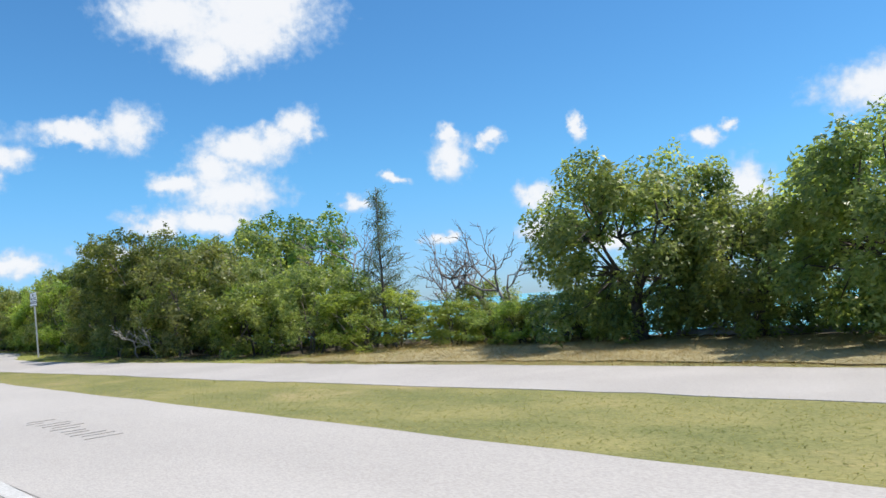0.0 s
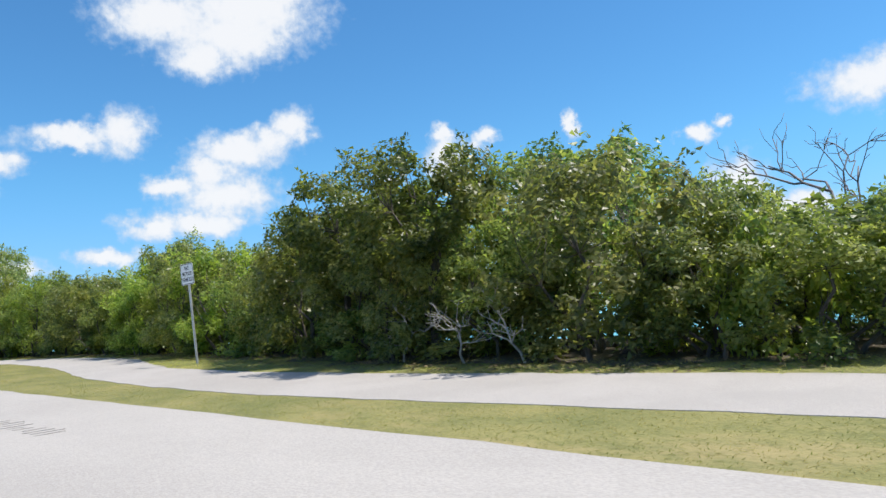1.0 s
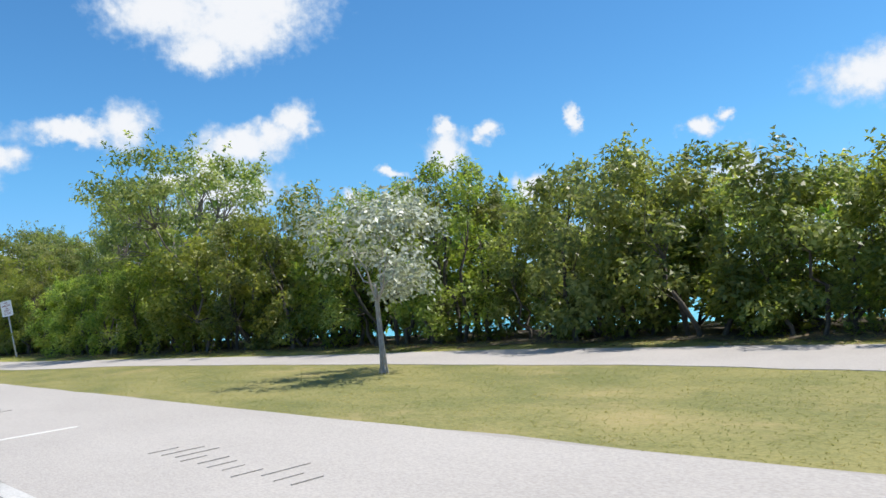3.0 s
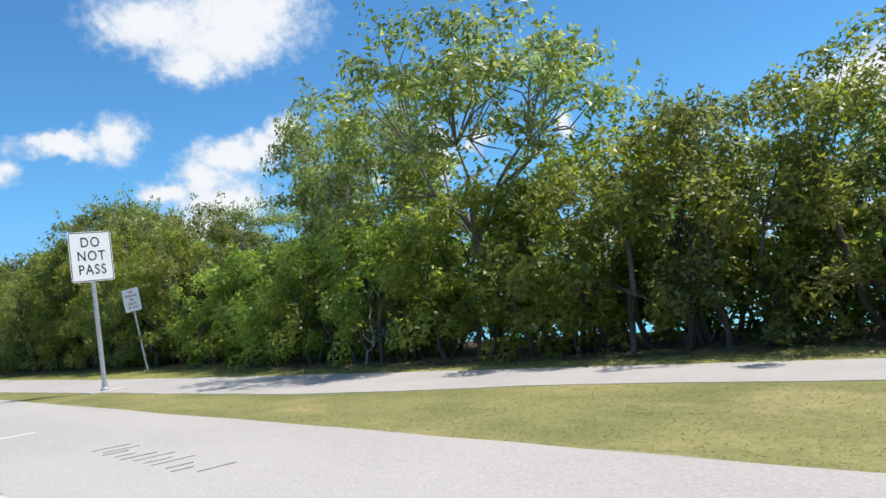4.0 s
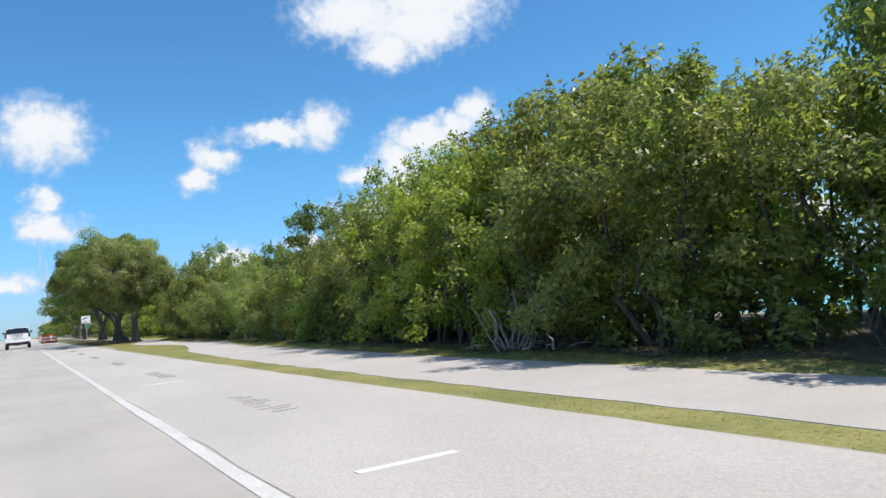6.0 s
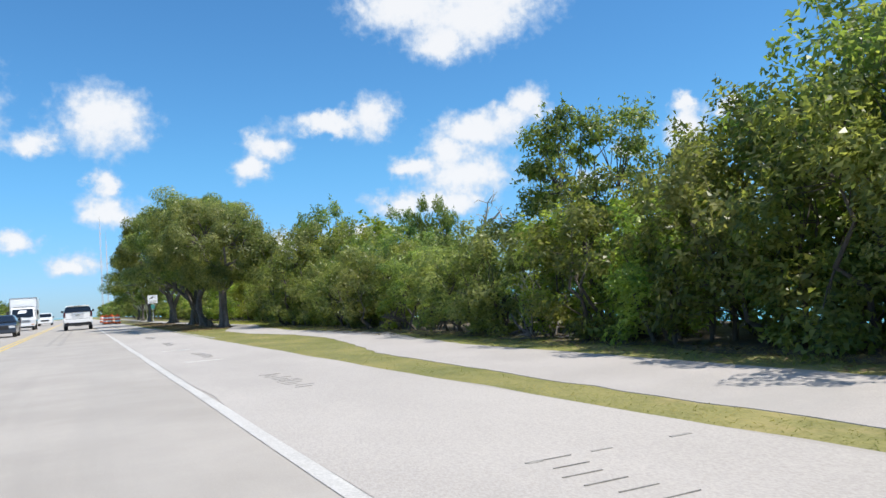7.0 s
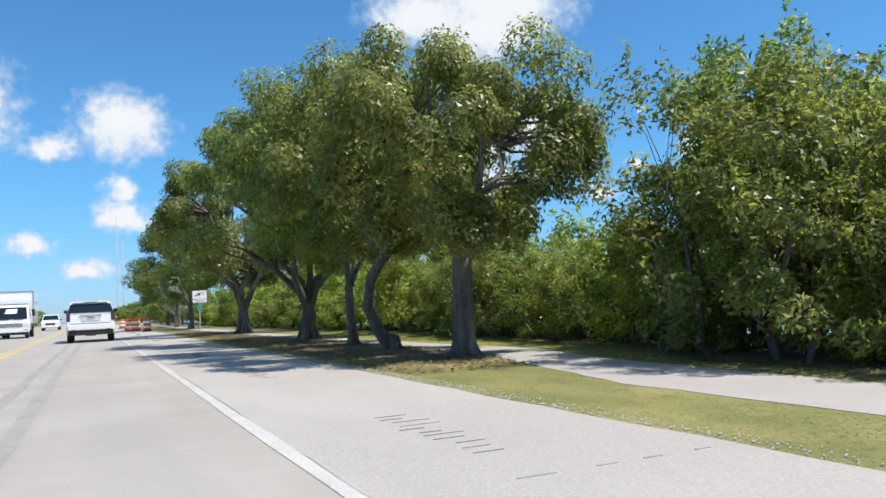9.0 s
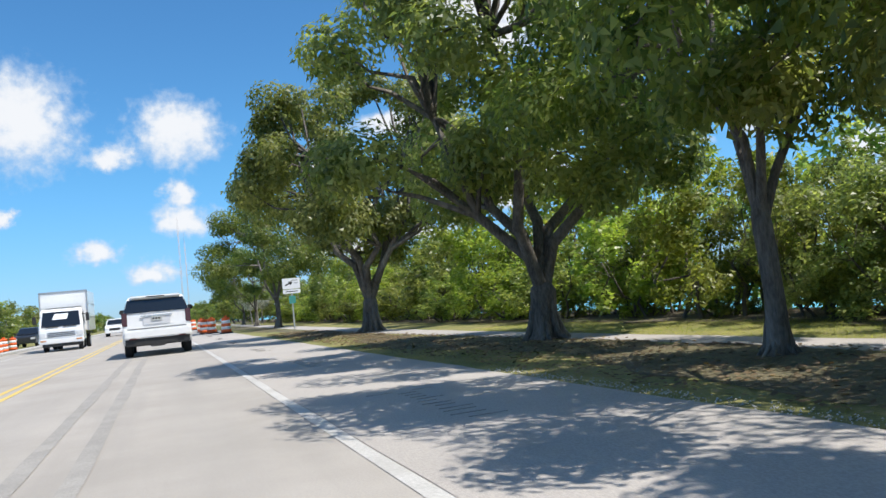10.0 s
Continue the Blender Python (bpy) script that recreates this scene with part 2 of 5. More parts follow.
LEAF_A = foliage("mangrove_leaves", (0.100, 0.145, 0.050), (0.235, 0.265, 0.085), (0.410, 0.415, 0.150))
LEAF_B = foliage("buttonwood_leaves", (0.115, 0.155, 0.060), (0.250, 0.275, 0.100), (0.415, 0.420, 0.170))
LEAF_C = foliage("dark_tree_leaves", (0.075, 0.118, 0.042), (0.175, 0.215, 0.065), (0.325, 0.340, 0.110))
LEAF_D = foliage("sea_grape_leaves", (0.140, 0.205, 0.050), (0.290, 0.335, 0.080), (0.455, 0.475, 0.140))
LEAF_S = foliage("silver_leaves", (0.22, 0.24, 0.20), (0.36, 0.38, 0.33), (0.55, 0.56, 0.50), 0.3)
LEAF_P = foliage("pine_needles", (0.075, 0.100, 0.062), (0.135, 0.165, 0.105), (0.22, 0.25, 0.17), 0.4)
GRASS = foliage("grass_blades", (0.165, 0.200, 0.048), (0.29, 0.285, 0.085), (0.45, 0.385, 0.17), 0.5, 0.7)
DRY_GRASS = foliage("dry_grass_blades", (0.22, 0.17, 0.06), (0.36, 0.28, 0.11), (0.50, 0.40, 0.19), 0.25, 0.6)
DRY_LEAF = foliage("dry_leaves", (0.075, 0.050, 0.030), (0.17, 0.115, 0.065), (0.33, 0.25, 0.15), 0.2, 0.7)
GALVANISED = surface("galvanised_steel", (0.42, 0.43, 0.44), (0.60, 0.61, 0.62), 6.0, 0.45, 50.0, 0.1, 0.001, 0.6)
SIGN_WHITE = plain("white_sign_sheet", (0.82, 0.82, 0.83), 0.4)
SIGN_BLACK = plain("black_sign_ink", (0.02, 0.02, 0.022), 0.5)
SIGN_RED = plain("faded_red_ink", (0.32, 0.09, 0.09), 0.5)
SIGN_TEAL = plain("green_sign_sheet", (0.05, 0.25, 0.22), 0.45)
CAR_WHITE = plain("white_car_paint", (0.80, 0.80, 0.80), 0.25, 0.0, 0.7)
CAR_BLUE = plain("dark_blue_car_paint", (0.035, 0.045, 0.065), 0.25, 0.3, 0.7)
CAR_BLACK = plain("black_car_paint", (0.02, 0.022, 0.025), 0.25, 0.2, 0.7)
TRIM_BLACK = plain("black_plastic", (0.018, 0.018, 0.02), 0.6)
TYRE = plain("tyre_rubber", (0.022, 0.022, 0.023), 0.8)
ALLOY = plain("alloy_rim", (0.55, 0.55, 0.57), 0.3, 0.9)
CHROME = plain("chrome", (0.75, 0.75, 0.77), 0.15, 1.0)
CAR_GLASS = glassy("tinted_car_glass", (0.012, 0.014, 0.017))
RED_LAMP = glassy("red_lamp_glass", (0.07, 0.014, 0.02))
CLEAR_LAMP = glassy("clear_lamp_glass", (0.65, 0.66, 0.68))
PLATE_GREY = plain("number_plate", (0.45, 0.47, 0.46), 0.5)
ORANGE = plain("orange_plastic", (0.80, 0.13, 0.02), 0.5)
BAND_WHITE = plain("white_reflective_band", (0.85, 0.85, 0.84), 0.4)
MAST_STEEL = plain("red_and_white_mast", (0.42, 0.36, 0.35), 0.6)


# ---- building tools ----
def thing(name, label, category, group="", kind="", at=None):
    ob = tagged(new(name), label, category, group, kind)
    ob.empty_display_size = 0.2
    if at is not None:
        ob.matrix_basis = at
    return ob


def mesh_of(name, bm, mat, smooth=False):
    me = bpy.data.meshes.new(name)
    bm.to_mesh(me)
    bm.free()
    me.materials.append(mat)
    if smooth:
        me.shade_smooth()
    return me


def part(name, bm, mat, parent=None, label="", smooth=False, at=None):
    me = bm if isinstance(bm, bpy.types.Mesh) else mesh_of(name, bm, mat, smooth)
    ob = tagged(new(name, me), label)
    if at is not None:
        ob.matrix_basis = at
    ob.parent = parent
    return ob


def box(x0, x1, y0, y1, z0, z1, bevel=0.0, bm=None):
    bm = bm or bmesh.new()
    m = Matrix.Translation(((x0 + x1) / 2, (y0 + y1) / 2, (z0 + z1) / 2)) @ Matrix.Diagonal((x1 - x0, y1 - y0, z1 - z0, 1))
    made = bmesh.ops.create_cube(bm, size=1, matrix=m)
    if bevel:
        edges = {e for v in made["verts"] for e in v.link_edges}
        bmesh.ops.bevel(bm, geom=list(edges), offset=bevel, segments=2, affect="EDGES")
    return bm


def drum_shape(rings, sides=20, bm=None, axis="z"):
    """A turned body from rings of (radius, height); both ends are closed."""
    bm = bm or bmesh.new()
    loops = []
    for r, h in rings:
        loop = []
        for k in range(sides):
            a = 2 * math.pi * k / sides
            p = (r * math.cos(a), r * math.sin(a), h) if axis == "z" else (h, r * math.cos(a), r * math.sin(a))
            loop.append(bm.verts.new(p))
        loops.append(loop)
    for lo, hi in zip(loops, loops[1:]):
        for k in range(sides):
            bm.faces.new((lo[k], lo[(k + 1) % sides], hi[(k + 1) % sides], hi[k]))
    bm.faces.new(loops[0][::-1])
    bm.faces.new(loops[-1])
    bmesh.ops.recalc_face_normals(bm, faces=bm.faces)
    return bm


def prism(profile, half, bevel=0.03):
    """A body from its side profile of (y, z) points; half(z) is its half width there."""
    bm = bmesh.new()
    left = [bm.verts.new((-half(z), y, z)) for y, z in profile]
    right = [bm.verts.new((half(z), y, z)) for y, z in profile]
    bm.faces.new(left)
    bm.faces.new(right[::-1])
    k = len(profile)
    for i in range(k):
        bm.faces.new((left[(i + 1) % k], left[i], right[i], right[(i + 1) % k]))
    bmesh.ops.recalc_face_normals(bm, faces=bm.faces)
    if bevel:
        bmesh.ops.bevel(bm, geom=list(bm.edges), offset=bevel, segments=2, affect="EDGES")
    return bm


def slab(corners, thick):
    """A thin plate over four corners, raised by thick along its normal."""
    bm = bmesh.new()
    c = [Vector(p) for p in corners]
    n = (c[1] - c[0]).cross(c[3] - c[0]).normalized() * thick
    a = [bm.verts.new(p - n * 0.5) for p in c]
    b = [bm.verts.new(p + n) for p in c]
    bm.faces.new(a[::-1])
    bm.faces.new(b)
    for i in range(len(c)):
        j = (i + 1) % len(c)
        bm.faces.new((a[i], a[j], b[j], b[i]))
    bmesh.ops.recalc_face_normals(bm, faces=bm.faces)
    return bm


def quads(name, verts, count, per, mat):
    """A mesh of count faces of per corners each, from an array of corners."""
    me = bpy.data.meshes.new(name)
    me.vertices.add(count * per)
    me.vertices.foreach_set("co", np.asarray(verts, np.float32).ravel())
    me.loops.add(count * per)
    me.loops.foreach_set("vertex_index", np.arange(count * per, dtype=np.int32))
    me.polygons.add(count)
    me.polygons.foreach_set("loop_start", np.arange(count, dtype=np.int32) * per)
    me.update(calc_edges=True)
    me.materials.append(mat)
    return me


def unit(v):
    return v / np.maximum(np.linalg.norm(v, axis=-1, keepdims=True), 1e-6)


def leaf_mesh(name, spots, normals, length, width, rng, mat, droop=0.2, kite=True):
    """Many small pointed leaves, each a kite of its own."""
    n = len(spots)
    size = rng.uniform(0.65, 1.25, (n, 1))
    along = unit(np.cross(normals, rng.normal(size=(n, 3))))
    along = unit(along - np.array([0, 0, droop]))
    side = unit(np.cross(normals, along)) * width * size * 0.5
    along = along * length * size
    lift = unit(normals) * length * 0.08
    if not kite:
        return quads(name, np.stack([spots, spots + along * 0.55 + side * 1.5 + lift, spots + along * 1.05 - side * 0.9], 1), n, 3, mat)
    corners = np.stack([spots, spots + along * 0.45 + side + lift, spots + along, spots + along * 0.45 - side + lift], 1)
    return quads(name, corners, n, 4, mat)


def tube(verts, faces, line, radii, sides=5):
    """Adds a tapered round limb along a line to lists of corners and faces."""
    line = [np.asarray(p, float) for p in line]
    base = len(verts)
    for i, (p, r) in enumerate(zip(line, radii)):
        t = line[min(i + 1, len(line) - 1)] - line[max(i - 1, 0)]
        t = t / (np.linalg.norm(t) + 1e-9)
        a = np.cross(t, (0.3, 0.9, 0.2))
        a = a / (np.linalg.norm(a) + 1e-9)
        b = np.cross(t, a)
        for k in range(sides):
            q = 2 * math.pi * k / sides
            verts.append(tuple(p + r * (a * math.cos(q) + b * math.sin(q))))
    for i in range(len(line) - 1):
        for k in range(sides):
            u, v = base + i * sides + k, base + i * sides + (k + 1) % sides
            faces.append((u, v, v + sides, u + sides))
    faces.append(tuple(base + (len(line) - 1) * sides + k for k in range(sides)))


def limb_mesh(name, verts, faces, mat):
    me = bpy.data.meshes.new(name)
    me.from_pydata(verts, [], faces)
    me.materials.append(mat)
    me.shade_smooth()
    return me


def bent_line(a, b, rng, wander=0.12, steps=4, sag=0.0):
    a, b = np.asarray(a, float), np.asarray(b, float)
    size = np.linalg.norm(b - a)
    out = []
    for i in range(steps + 1):
        f = i / steps
        p = a + (b - a) * f
        if 0 < i < steps:
            p = p + rng.normal(size=3) * wander * size * 0.5
        p[2] += sag * size * math.sin(math.pi * f)
        out.append(p)
    return out


def plant(name, label, category, seed, h, r, low, clumps, leaves, leaf, mat, bark, trunk=0.0, thick=0.05, stems=5, airy=0.0, shoots=10, flat=0.75, group="", kite=True, bend=(0.0, 0.0)):
    """A tree or bush: trunk or stems, limbs out to each clump, and a crown of single leaves in uneven clumps.
    low: where the crown begins; trunk: height of the single trunk (0: many stems); airy: how far the clumps thin out; bend: how far the trunk bows out at half its height."""
    rng = np.random.default_rng(seed)
    top = thing(name, label, category, group)
    mid = (low + h) / 2
    spots = []
    while len(spots) < clumps:
        d = unit(rng.normal(size=3))
        d = d / (abs(d) ** (4.0 if trunk else 2.7)).sum() ** (1 / (4.0 if trunk else 2.7))
        f = rng.uniform(0.45, 1.0) ** 0.6
        if d[2] < 0 and not trunk:
            d[:2] *= min(1.7, math.hypot(d[0], d[1]) ** -0.6)
        wob = 0.86 + 0.2 * math.sin(3 * math.atan2(d[1], d[0]) + seed) * d[2] + rng.uniform(-0.14, 0.16)
        c = np.array([d[0] * r * f * wob, d[1] * r * f * wob, mid + d[2] * (h - low) / 2 * f * (0.9 + rng.uniform(-0.12, 0.12))])
        if math.hypot(c[0], c[1]) > r * 0.9:
            c[:2] *= r * 0.9 / math.hypot(c[0], c[1])
        if c[2] < low + 0.22:
            c[2] = low + 0.22 + rng.uniform(0, 0.3)
        spots.append(c)
    if r > 3:
        for i, c in enumerate(spots):
            gaps = [np.linalg.norm(c - o) if o is not c else 99.0 for o in spots]
            if min(gaps) > 0.26 * r:
                spots[i] = c + (spots[int(np.argmin(gaps))] - c) * 0.45
    verts, faces = [], []
    limbs_v, limbs_f = [], []
    if trunk:
        lean = np.array([rng.uniform(-0.1, 0.1), rng.uniform(-0.1, 0.1), 1]) * trunk
        rings = [(0, 1.5), (0.06, 1.25), (0.18, 1.08), (0.45, 0.92), (0.75, 0.93), (0.92, 0.95), (1.02, 0.88), (1.12, 0.62), (1.2, 0.2)]
        tube(verts, faces, [lean * f + np.array([bend[0], bend[1], 0]) * math.sin(min(1.0, f) * math.pi) for f, _ in rings], [thick * g for _, g in rings], 10)
        for k in range(9):
            q = 2 * math.pi * k / 9 + rng.uniform(-0.3, 0.3)
            foot, far = np.array([math.cos(q), math.sin(q), 0]), rng.uniform(1.7, 2.4)
            tube(verts, faces, [foot * thick * far + (0, 0, -0.03), foot * thick * 1.25 + (0, 0, 0.09), foot * thick * 0.92 + (0, 0, 0.30), foot * thick * 0.72 + (lean * rng.uniform(0.5, 0.9) if not any(bend) else np.array([bend[0] * 0.4, bend[1] * 0.4, 0.4]))],
                 [thick * 0.14, thick * 0.27, thick * 0.27, thick * 0.2], 6)
        forks = []
        for k in range(stems):
            q = 2 * math.pi * k / stems + rng.uniform(-0.4, 0.4)
            end = np.array([math.cos(q) * r * 0.42, math.sin(q) * r * 0.42, trunk + (h - trunk) * rng.uniform(0.35, 0.6)])
            line = bent_line(lean * 0.93, end, rng, 0.10, 4, 0.04)
            tube(limbs_v, limbs_f, line, [thick * g for g in (0.52, 0.43, 0.35, 0.27, 0.18)], 7)
            forks.append(line)
    else:
        forks = []
        for k in range(stems):
            q = 2 * math.pi * k / stems + rng.uniform(-0.5, 0.5)
            a = np.array([math.cos(q), math.sin(q), 0]) * r * rng.uniform(0.1, 0.45)
            end = np.array([math.cos(q) * r * 0.5, math.sin(q) * r * 0.5, low + (h - low) * rng.uniform(0.3, 0.6)])
            line = bent_line(a - (0, 0, 0.05), end, rng, 0.14, 4)
            tube(verts, faces, line, [thick * g for g in (1.0, 0.9, 0.78, 0.62, 0.45)], 6)
            forks.append(line)
    for c in spots:
        line = min(forks, key=lambda ln: np.linalg.norm(ln[3][:2] - c[:2]) + 0.4 * abs(ln[3][2] - c[2]))
        start = line[2 if c[2] < line[3][2] else 4]
        tube(limbs_v, limbs_f, bent_line(start, c, rng, 0.14, 3, 0.05), [thick * g for g in (0.26, 0.18, 0.11, 0.04)], 3)
    # leaves
    each = rng.multinomial(leaves, np.full(len(spots), 1 / len(spots)))
    size = (0.86 if r > 3 else 0.92 if trunk else 0.80) * r / max(1.0, clumps ** 0.36)
    pts, nrm = [], []
    for c, k in zip(spots, each):
        rc = size * rng.uniform(0.72, 1.25)
        d = unit(rng.normal(size=(k, 3)))
        f = rng.uniform(0.2, 1.0, (k, 1)) ** (0.4 + airy)
        p = c + d * f * rc * np.array([1, 1, flat])
        pts.append(p)
        out = p * np.array([1, 1, 0]) / r
        nrm.append(unit(d * (0.95 if r > 3 else 0.35) + out * (0.3 if r > 3 else 0.5) + np.array([0, 0, 0.62]) + rng.normal(size=(k, 3)) * 0.42))
        for _ in range(shoots // 6):
            tip = c + unit(np.array([rng.normal(), rng.normal(), 1.2 + rng.random()])) * rc * rng.uniform(1.1, 1.5)
            m = 12
            g = rng.uniform(0.5, 1.0, (m, 1))
            pts.append(c + (tip - c) * g + rng.normal(size=(m, 3)) * leaf * 0.35)
            nrm.append(unit(rng.normal(size=(m, 3)) + np.array([0, 0, 0.4])))
    pts, nrm = np.concatenate(pts), np.concatenate(nrm)
    # the whole plant is drawn to its height and reach
    tall, wide = h / np.percentile(pts[:, 2], 99.3), r / np.percentile(np.hypot(pts[:, 0], pts[:, 1]), 97)
    fit_to = np.array([wide, wide, tall])
    pts = pts * fit_to
    verts, limbs_v = [tuple(np.array(v) * fit_to) for v in verts], [tuple(np.array(v) * fit_to) for v in limbs_v]
    if trunk:
        part("trunk", limb_mesh("trunk", verts, faces, bark), bark, top)
    else:
        limbs_f += [tuple(i + len(limbs_v) for i in f) for f in faces]
        limbs_v += verts
    tagged(part("branchwork", limb_mesh("branchwork", limbs_v, limbs_f, bark), bark, top), kind="stuff")
    keep = pts[:, 2] > 0.06
    part("crown", leaf_mesh("crown", pts[keep], nrm[keep], leaf, leaf * 0.52, rng, mat, 0.2, kite), mat, top)
    return top


def bare_tree(name, label, seed, h, spread, bark, thick, lean=(0, 0), depth=4, group=""):
    """A leafless tree that forks again and again."""
    rng = np.random.default_rng(seed)
    verts, faces, twig_v, twig_f = [], [], [], []

    def grow(a, way, size, thick_here, level):
        b = a + way * size
        line = bent_line(a, b, rng, 0.13, 3)
        tube(verts if level < 2 else twig_v, faces if level < 2 else twig_f, line, [thick_here * g for g in (1, 0.88, 0.76, 0.64)], 6 if level < 2 else 4)
        if level == depth:
            return
        for _ in range(3 if level else 4):
            turn = unit(way + rng.normal(size=3) * spread)
            turn[2] = abs(turn[2]) * 0.8 + 0.08
            grow(line[rng.integers(2, 4)], unit(turn), size * rng.uniform(0.55, 0.8), thick_here * 0.6, level + 1)

    top = thing(name, label, "tree", group)
    grow(np.array([0, 0, -0.05]), unit(np.array([lean[0], lean[1], 1.0])), h * 0.40, thick, 0)
    part("trunk", limb_mesh("trunk", verts, faces, bark), bark, top)
    tagged(part("twig_work", limb_mesh("twig_work", twig_v, twig_f, bark), bark, top), kind="stuff")
    return top


USED = set()


def put(ob, x, y, turn=0.0, size=1.0, tall=None, z=0.0):
    """The thing itself the first time, a copy of it after that."""
    m = pose(x, y, z, 0, 0, turn) @ Matrix.Diagonal((size, size, tall or size, 1))
    if ob.name in USED:
        return copy_thing(ob, m @ Matrix.Diagonal((1 / ob.scale[0], 1 / ob.scale[1], 1 / ob.scale[2], 1)))
    USED.add(ob.name)
    ob.matrix_basis = m
    return ob


# ---- ground, sea, road, path ----
PLACE_Y = [-60, 0, 5, 11, 17, 22, 26, 30, 33, 36, 39.5, 44, 48, 52, 57, 61, 66, 72, 80, 90, 97, 105, 108, 112, 116, 120, 125, 128, 131, 136, 142, 150, 158, 200, 420]
NEAR_X = [7.0, 6.4, 6.2, 5.7, 5.4, 5.0, 5.1, 5.5, 6.1, 6.7, 7.2, 7.6, 7.4, 7.1, 6.5, 5.4, 5.0, 4.5, 4.4, 4.4, 4.5, 4.9, 5.5, 6.1, 6.1, 5.5, 5.55, 6.2, 6.9, 7.0, 7.0, 6.6, 6.3, 6.3, 6.3]
FAR_X = [9.2, 8.6, 8.4, 7.95, 7.6, 7.1, 7.0, 7.3, 8.1, 9.0, 9.5, 9.6, 9.3, 8.6, 8.0, 7.5, 6.9, 6.4, 6.2, 6.3, 6.6, 6.7, 7.1, 7.9, 7.6, 7.1, 7.4, 7.6, 8.3, 8.0, 7.8, 7.6, 7.5, 7.6, 7.6]
HEDGE_Y = [-60, 5, 11, 14, 18, 25, 28, 34, 42, 48, 55, 58, 63, 67, 73, 82, 90, 98, 103, 110, 115, 120, 126, 131, 140, 160, 420]
HEDGE_X = [12.3, 12.3, 11.0, 9.3, 8.3, 8.3, 9.1, 9.7, 10.4, 10.2, 9.4, 9.0, 8.1, 8.2, 8.6, 7.4, 7.1, 7.6, 8.0, 8.0, 8.0, 8.0, 8.1, 9.6, 9.9, 9.8, 9.8]
EDGE, LEFT = 3.85, -8.2


def near_edge(y):
    return float(np.interp(y, PLACE_Y, NEAR_X))


def far_edge(y):
    return float(np.interp(y, PLACE_Y, FAR_X))


def hedge_foot(y):
    return float(np.interp(y, HEDGE_Y, HEDGE_X))


def strip(name, left, right, y0, y1, step, z, mat, across=1, kind="structure", label="", category="", wobble=0.0, seed=1, parent=None, skirt=0.0):
    """A ribbon along the road between two edges, each a function of y."""
    rng = np.random.default_rng(seed)
    verts, faces, rows = [], [], 0
    y = y0
    while y <= y1 + 1e-6:
        a, b = left(y) + rng.normal() * wobble, right(y) + rng.normal() * wobble
        for k in range(across + 1):
            verts.append((a + (b - a) * k / across, y, z if not callable(z) else z(a + (b - a) * k / across, y)))
        if skirt:
            verts[-across - 1:] = [(a - 0.02, y, z - skirt)] + verts[-across - 1:] + [(b + 0.02, y, z - skirt)]
        rows += 1
        y += step
    across += 2 if skirt else 0
    for i in range(rows - 1):
        for k in range(across):
            u = i * (across + 1) + k
            faces.append((u, u + 1, u + across + 2, u + across + 1))
    me = bpy.data.meshes.new(name)
    me.from_pydata(verts, [], faces)
    me.materials.append(mat)
    ob = new(name, me)
    ob.parent = parent
    return tagged(ob, label, category, "", kind)


def ground_height(x, y):
    shore = 13.6 + 0.8 * math.sin(y * 0.17) + 0.5 * math.sin(y * 0.41 + 1)
    far = 0.03 * (math.sin(x * 1.3 + y * 0.7) + math.sin(y * 0.31)) if x > 9 or x < -10 else 0.0
    return -0.010 + far * 0.25 - (0.95 * min(1, max(0, (x - shore) / 2.5)) if x > shore else 0.0)


strip("ground", lambda y: -60.0, lambda y: 21.0, -60, 700, 2.0, ground_height, TURF, 81, label="yellowish mown roadside turf on flat land", category="ground")
strip("ground_far", lambda y: -420.0, lambda y: -60.0, -60, 700, 40.0, -0.010, TURF, 4, label="flat grassy land beyond the road", category="ground")
sea = bmesh.new()
bmesh.ops.create_circle(sea, cap_ends=True, segments=64, radius=4500, matrix=Matrix.Translation((0, 0, -0.62)))
tagged(part("water", sea, SEA), "shallow turquoise sea behind the roadside trees", "sea", "", "structure")
road = strip("road", lambda y: LEFT, lambda y: EDGE, -60, 700, 1.0, 0.0, ROAD, 6, label="sun-bleached pale asphalt road with a paved shoulder", category="road", wobble=0.03, skirt=0.03)
strip("road_shoulder", lambda y: 1.32, lambda y: EDGE - 0.02, -60, 700, 1.0, 0.004, SHOULDER, 3, label="pale paved shoulder beside the lane", category="road shoulder", wobble=0.015, seed=8)
strip("pavement", near_edge, far_edge, -60, 420, 0.5, -0.004, PATH, 2, label="pale asphalt footpath winding beside the road", category="path", wobble=0.025, seed=2, skirt=0.05)
strip("ground_litter", lambda y: hedge_foot(y) - 0.15, lambda y: 13.4, -60, 420, 0.6, lambda x, y: ground_height(x, y) + 0.012, EARTH, 6, label="dark leaf litter under the trees", category="leaf litter", wobble=0.18, seed=3)
strip("ground_verge_litter", lambda y: 4.9 + 0.5 * math.sin(y * 0.5), lambda y: near_edge(y) - 0.1, 129.5, 200, 0.5, lambda x, y: ground_height(x, y) + 0.006, WORN_TURF, 4, label="worn grass and brown leaf litter on the shaded verge", category="leaf litter", wobble=0.15, seed=14)
strip("ground_dry", lambda y: far_edge(y) + 0.35, lambda y: 12.6, -24, 13.5, 0.5, lambda x, y: ground_height(x, y) + 0.02, SAND, 6, label="dry straw-coloured grass and marl by the shore", category="dry grass", wobble=0.12, seed=4)


def line(x, y0, y1, wide, mat, name, label):
    strip(name, lambda y: x - wide / 2, lambda y: x + wide / 2, y0, y1, 2.0, 0.0045, mat, 1, "", label, "", 0.006, 5, road)


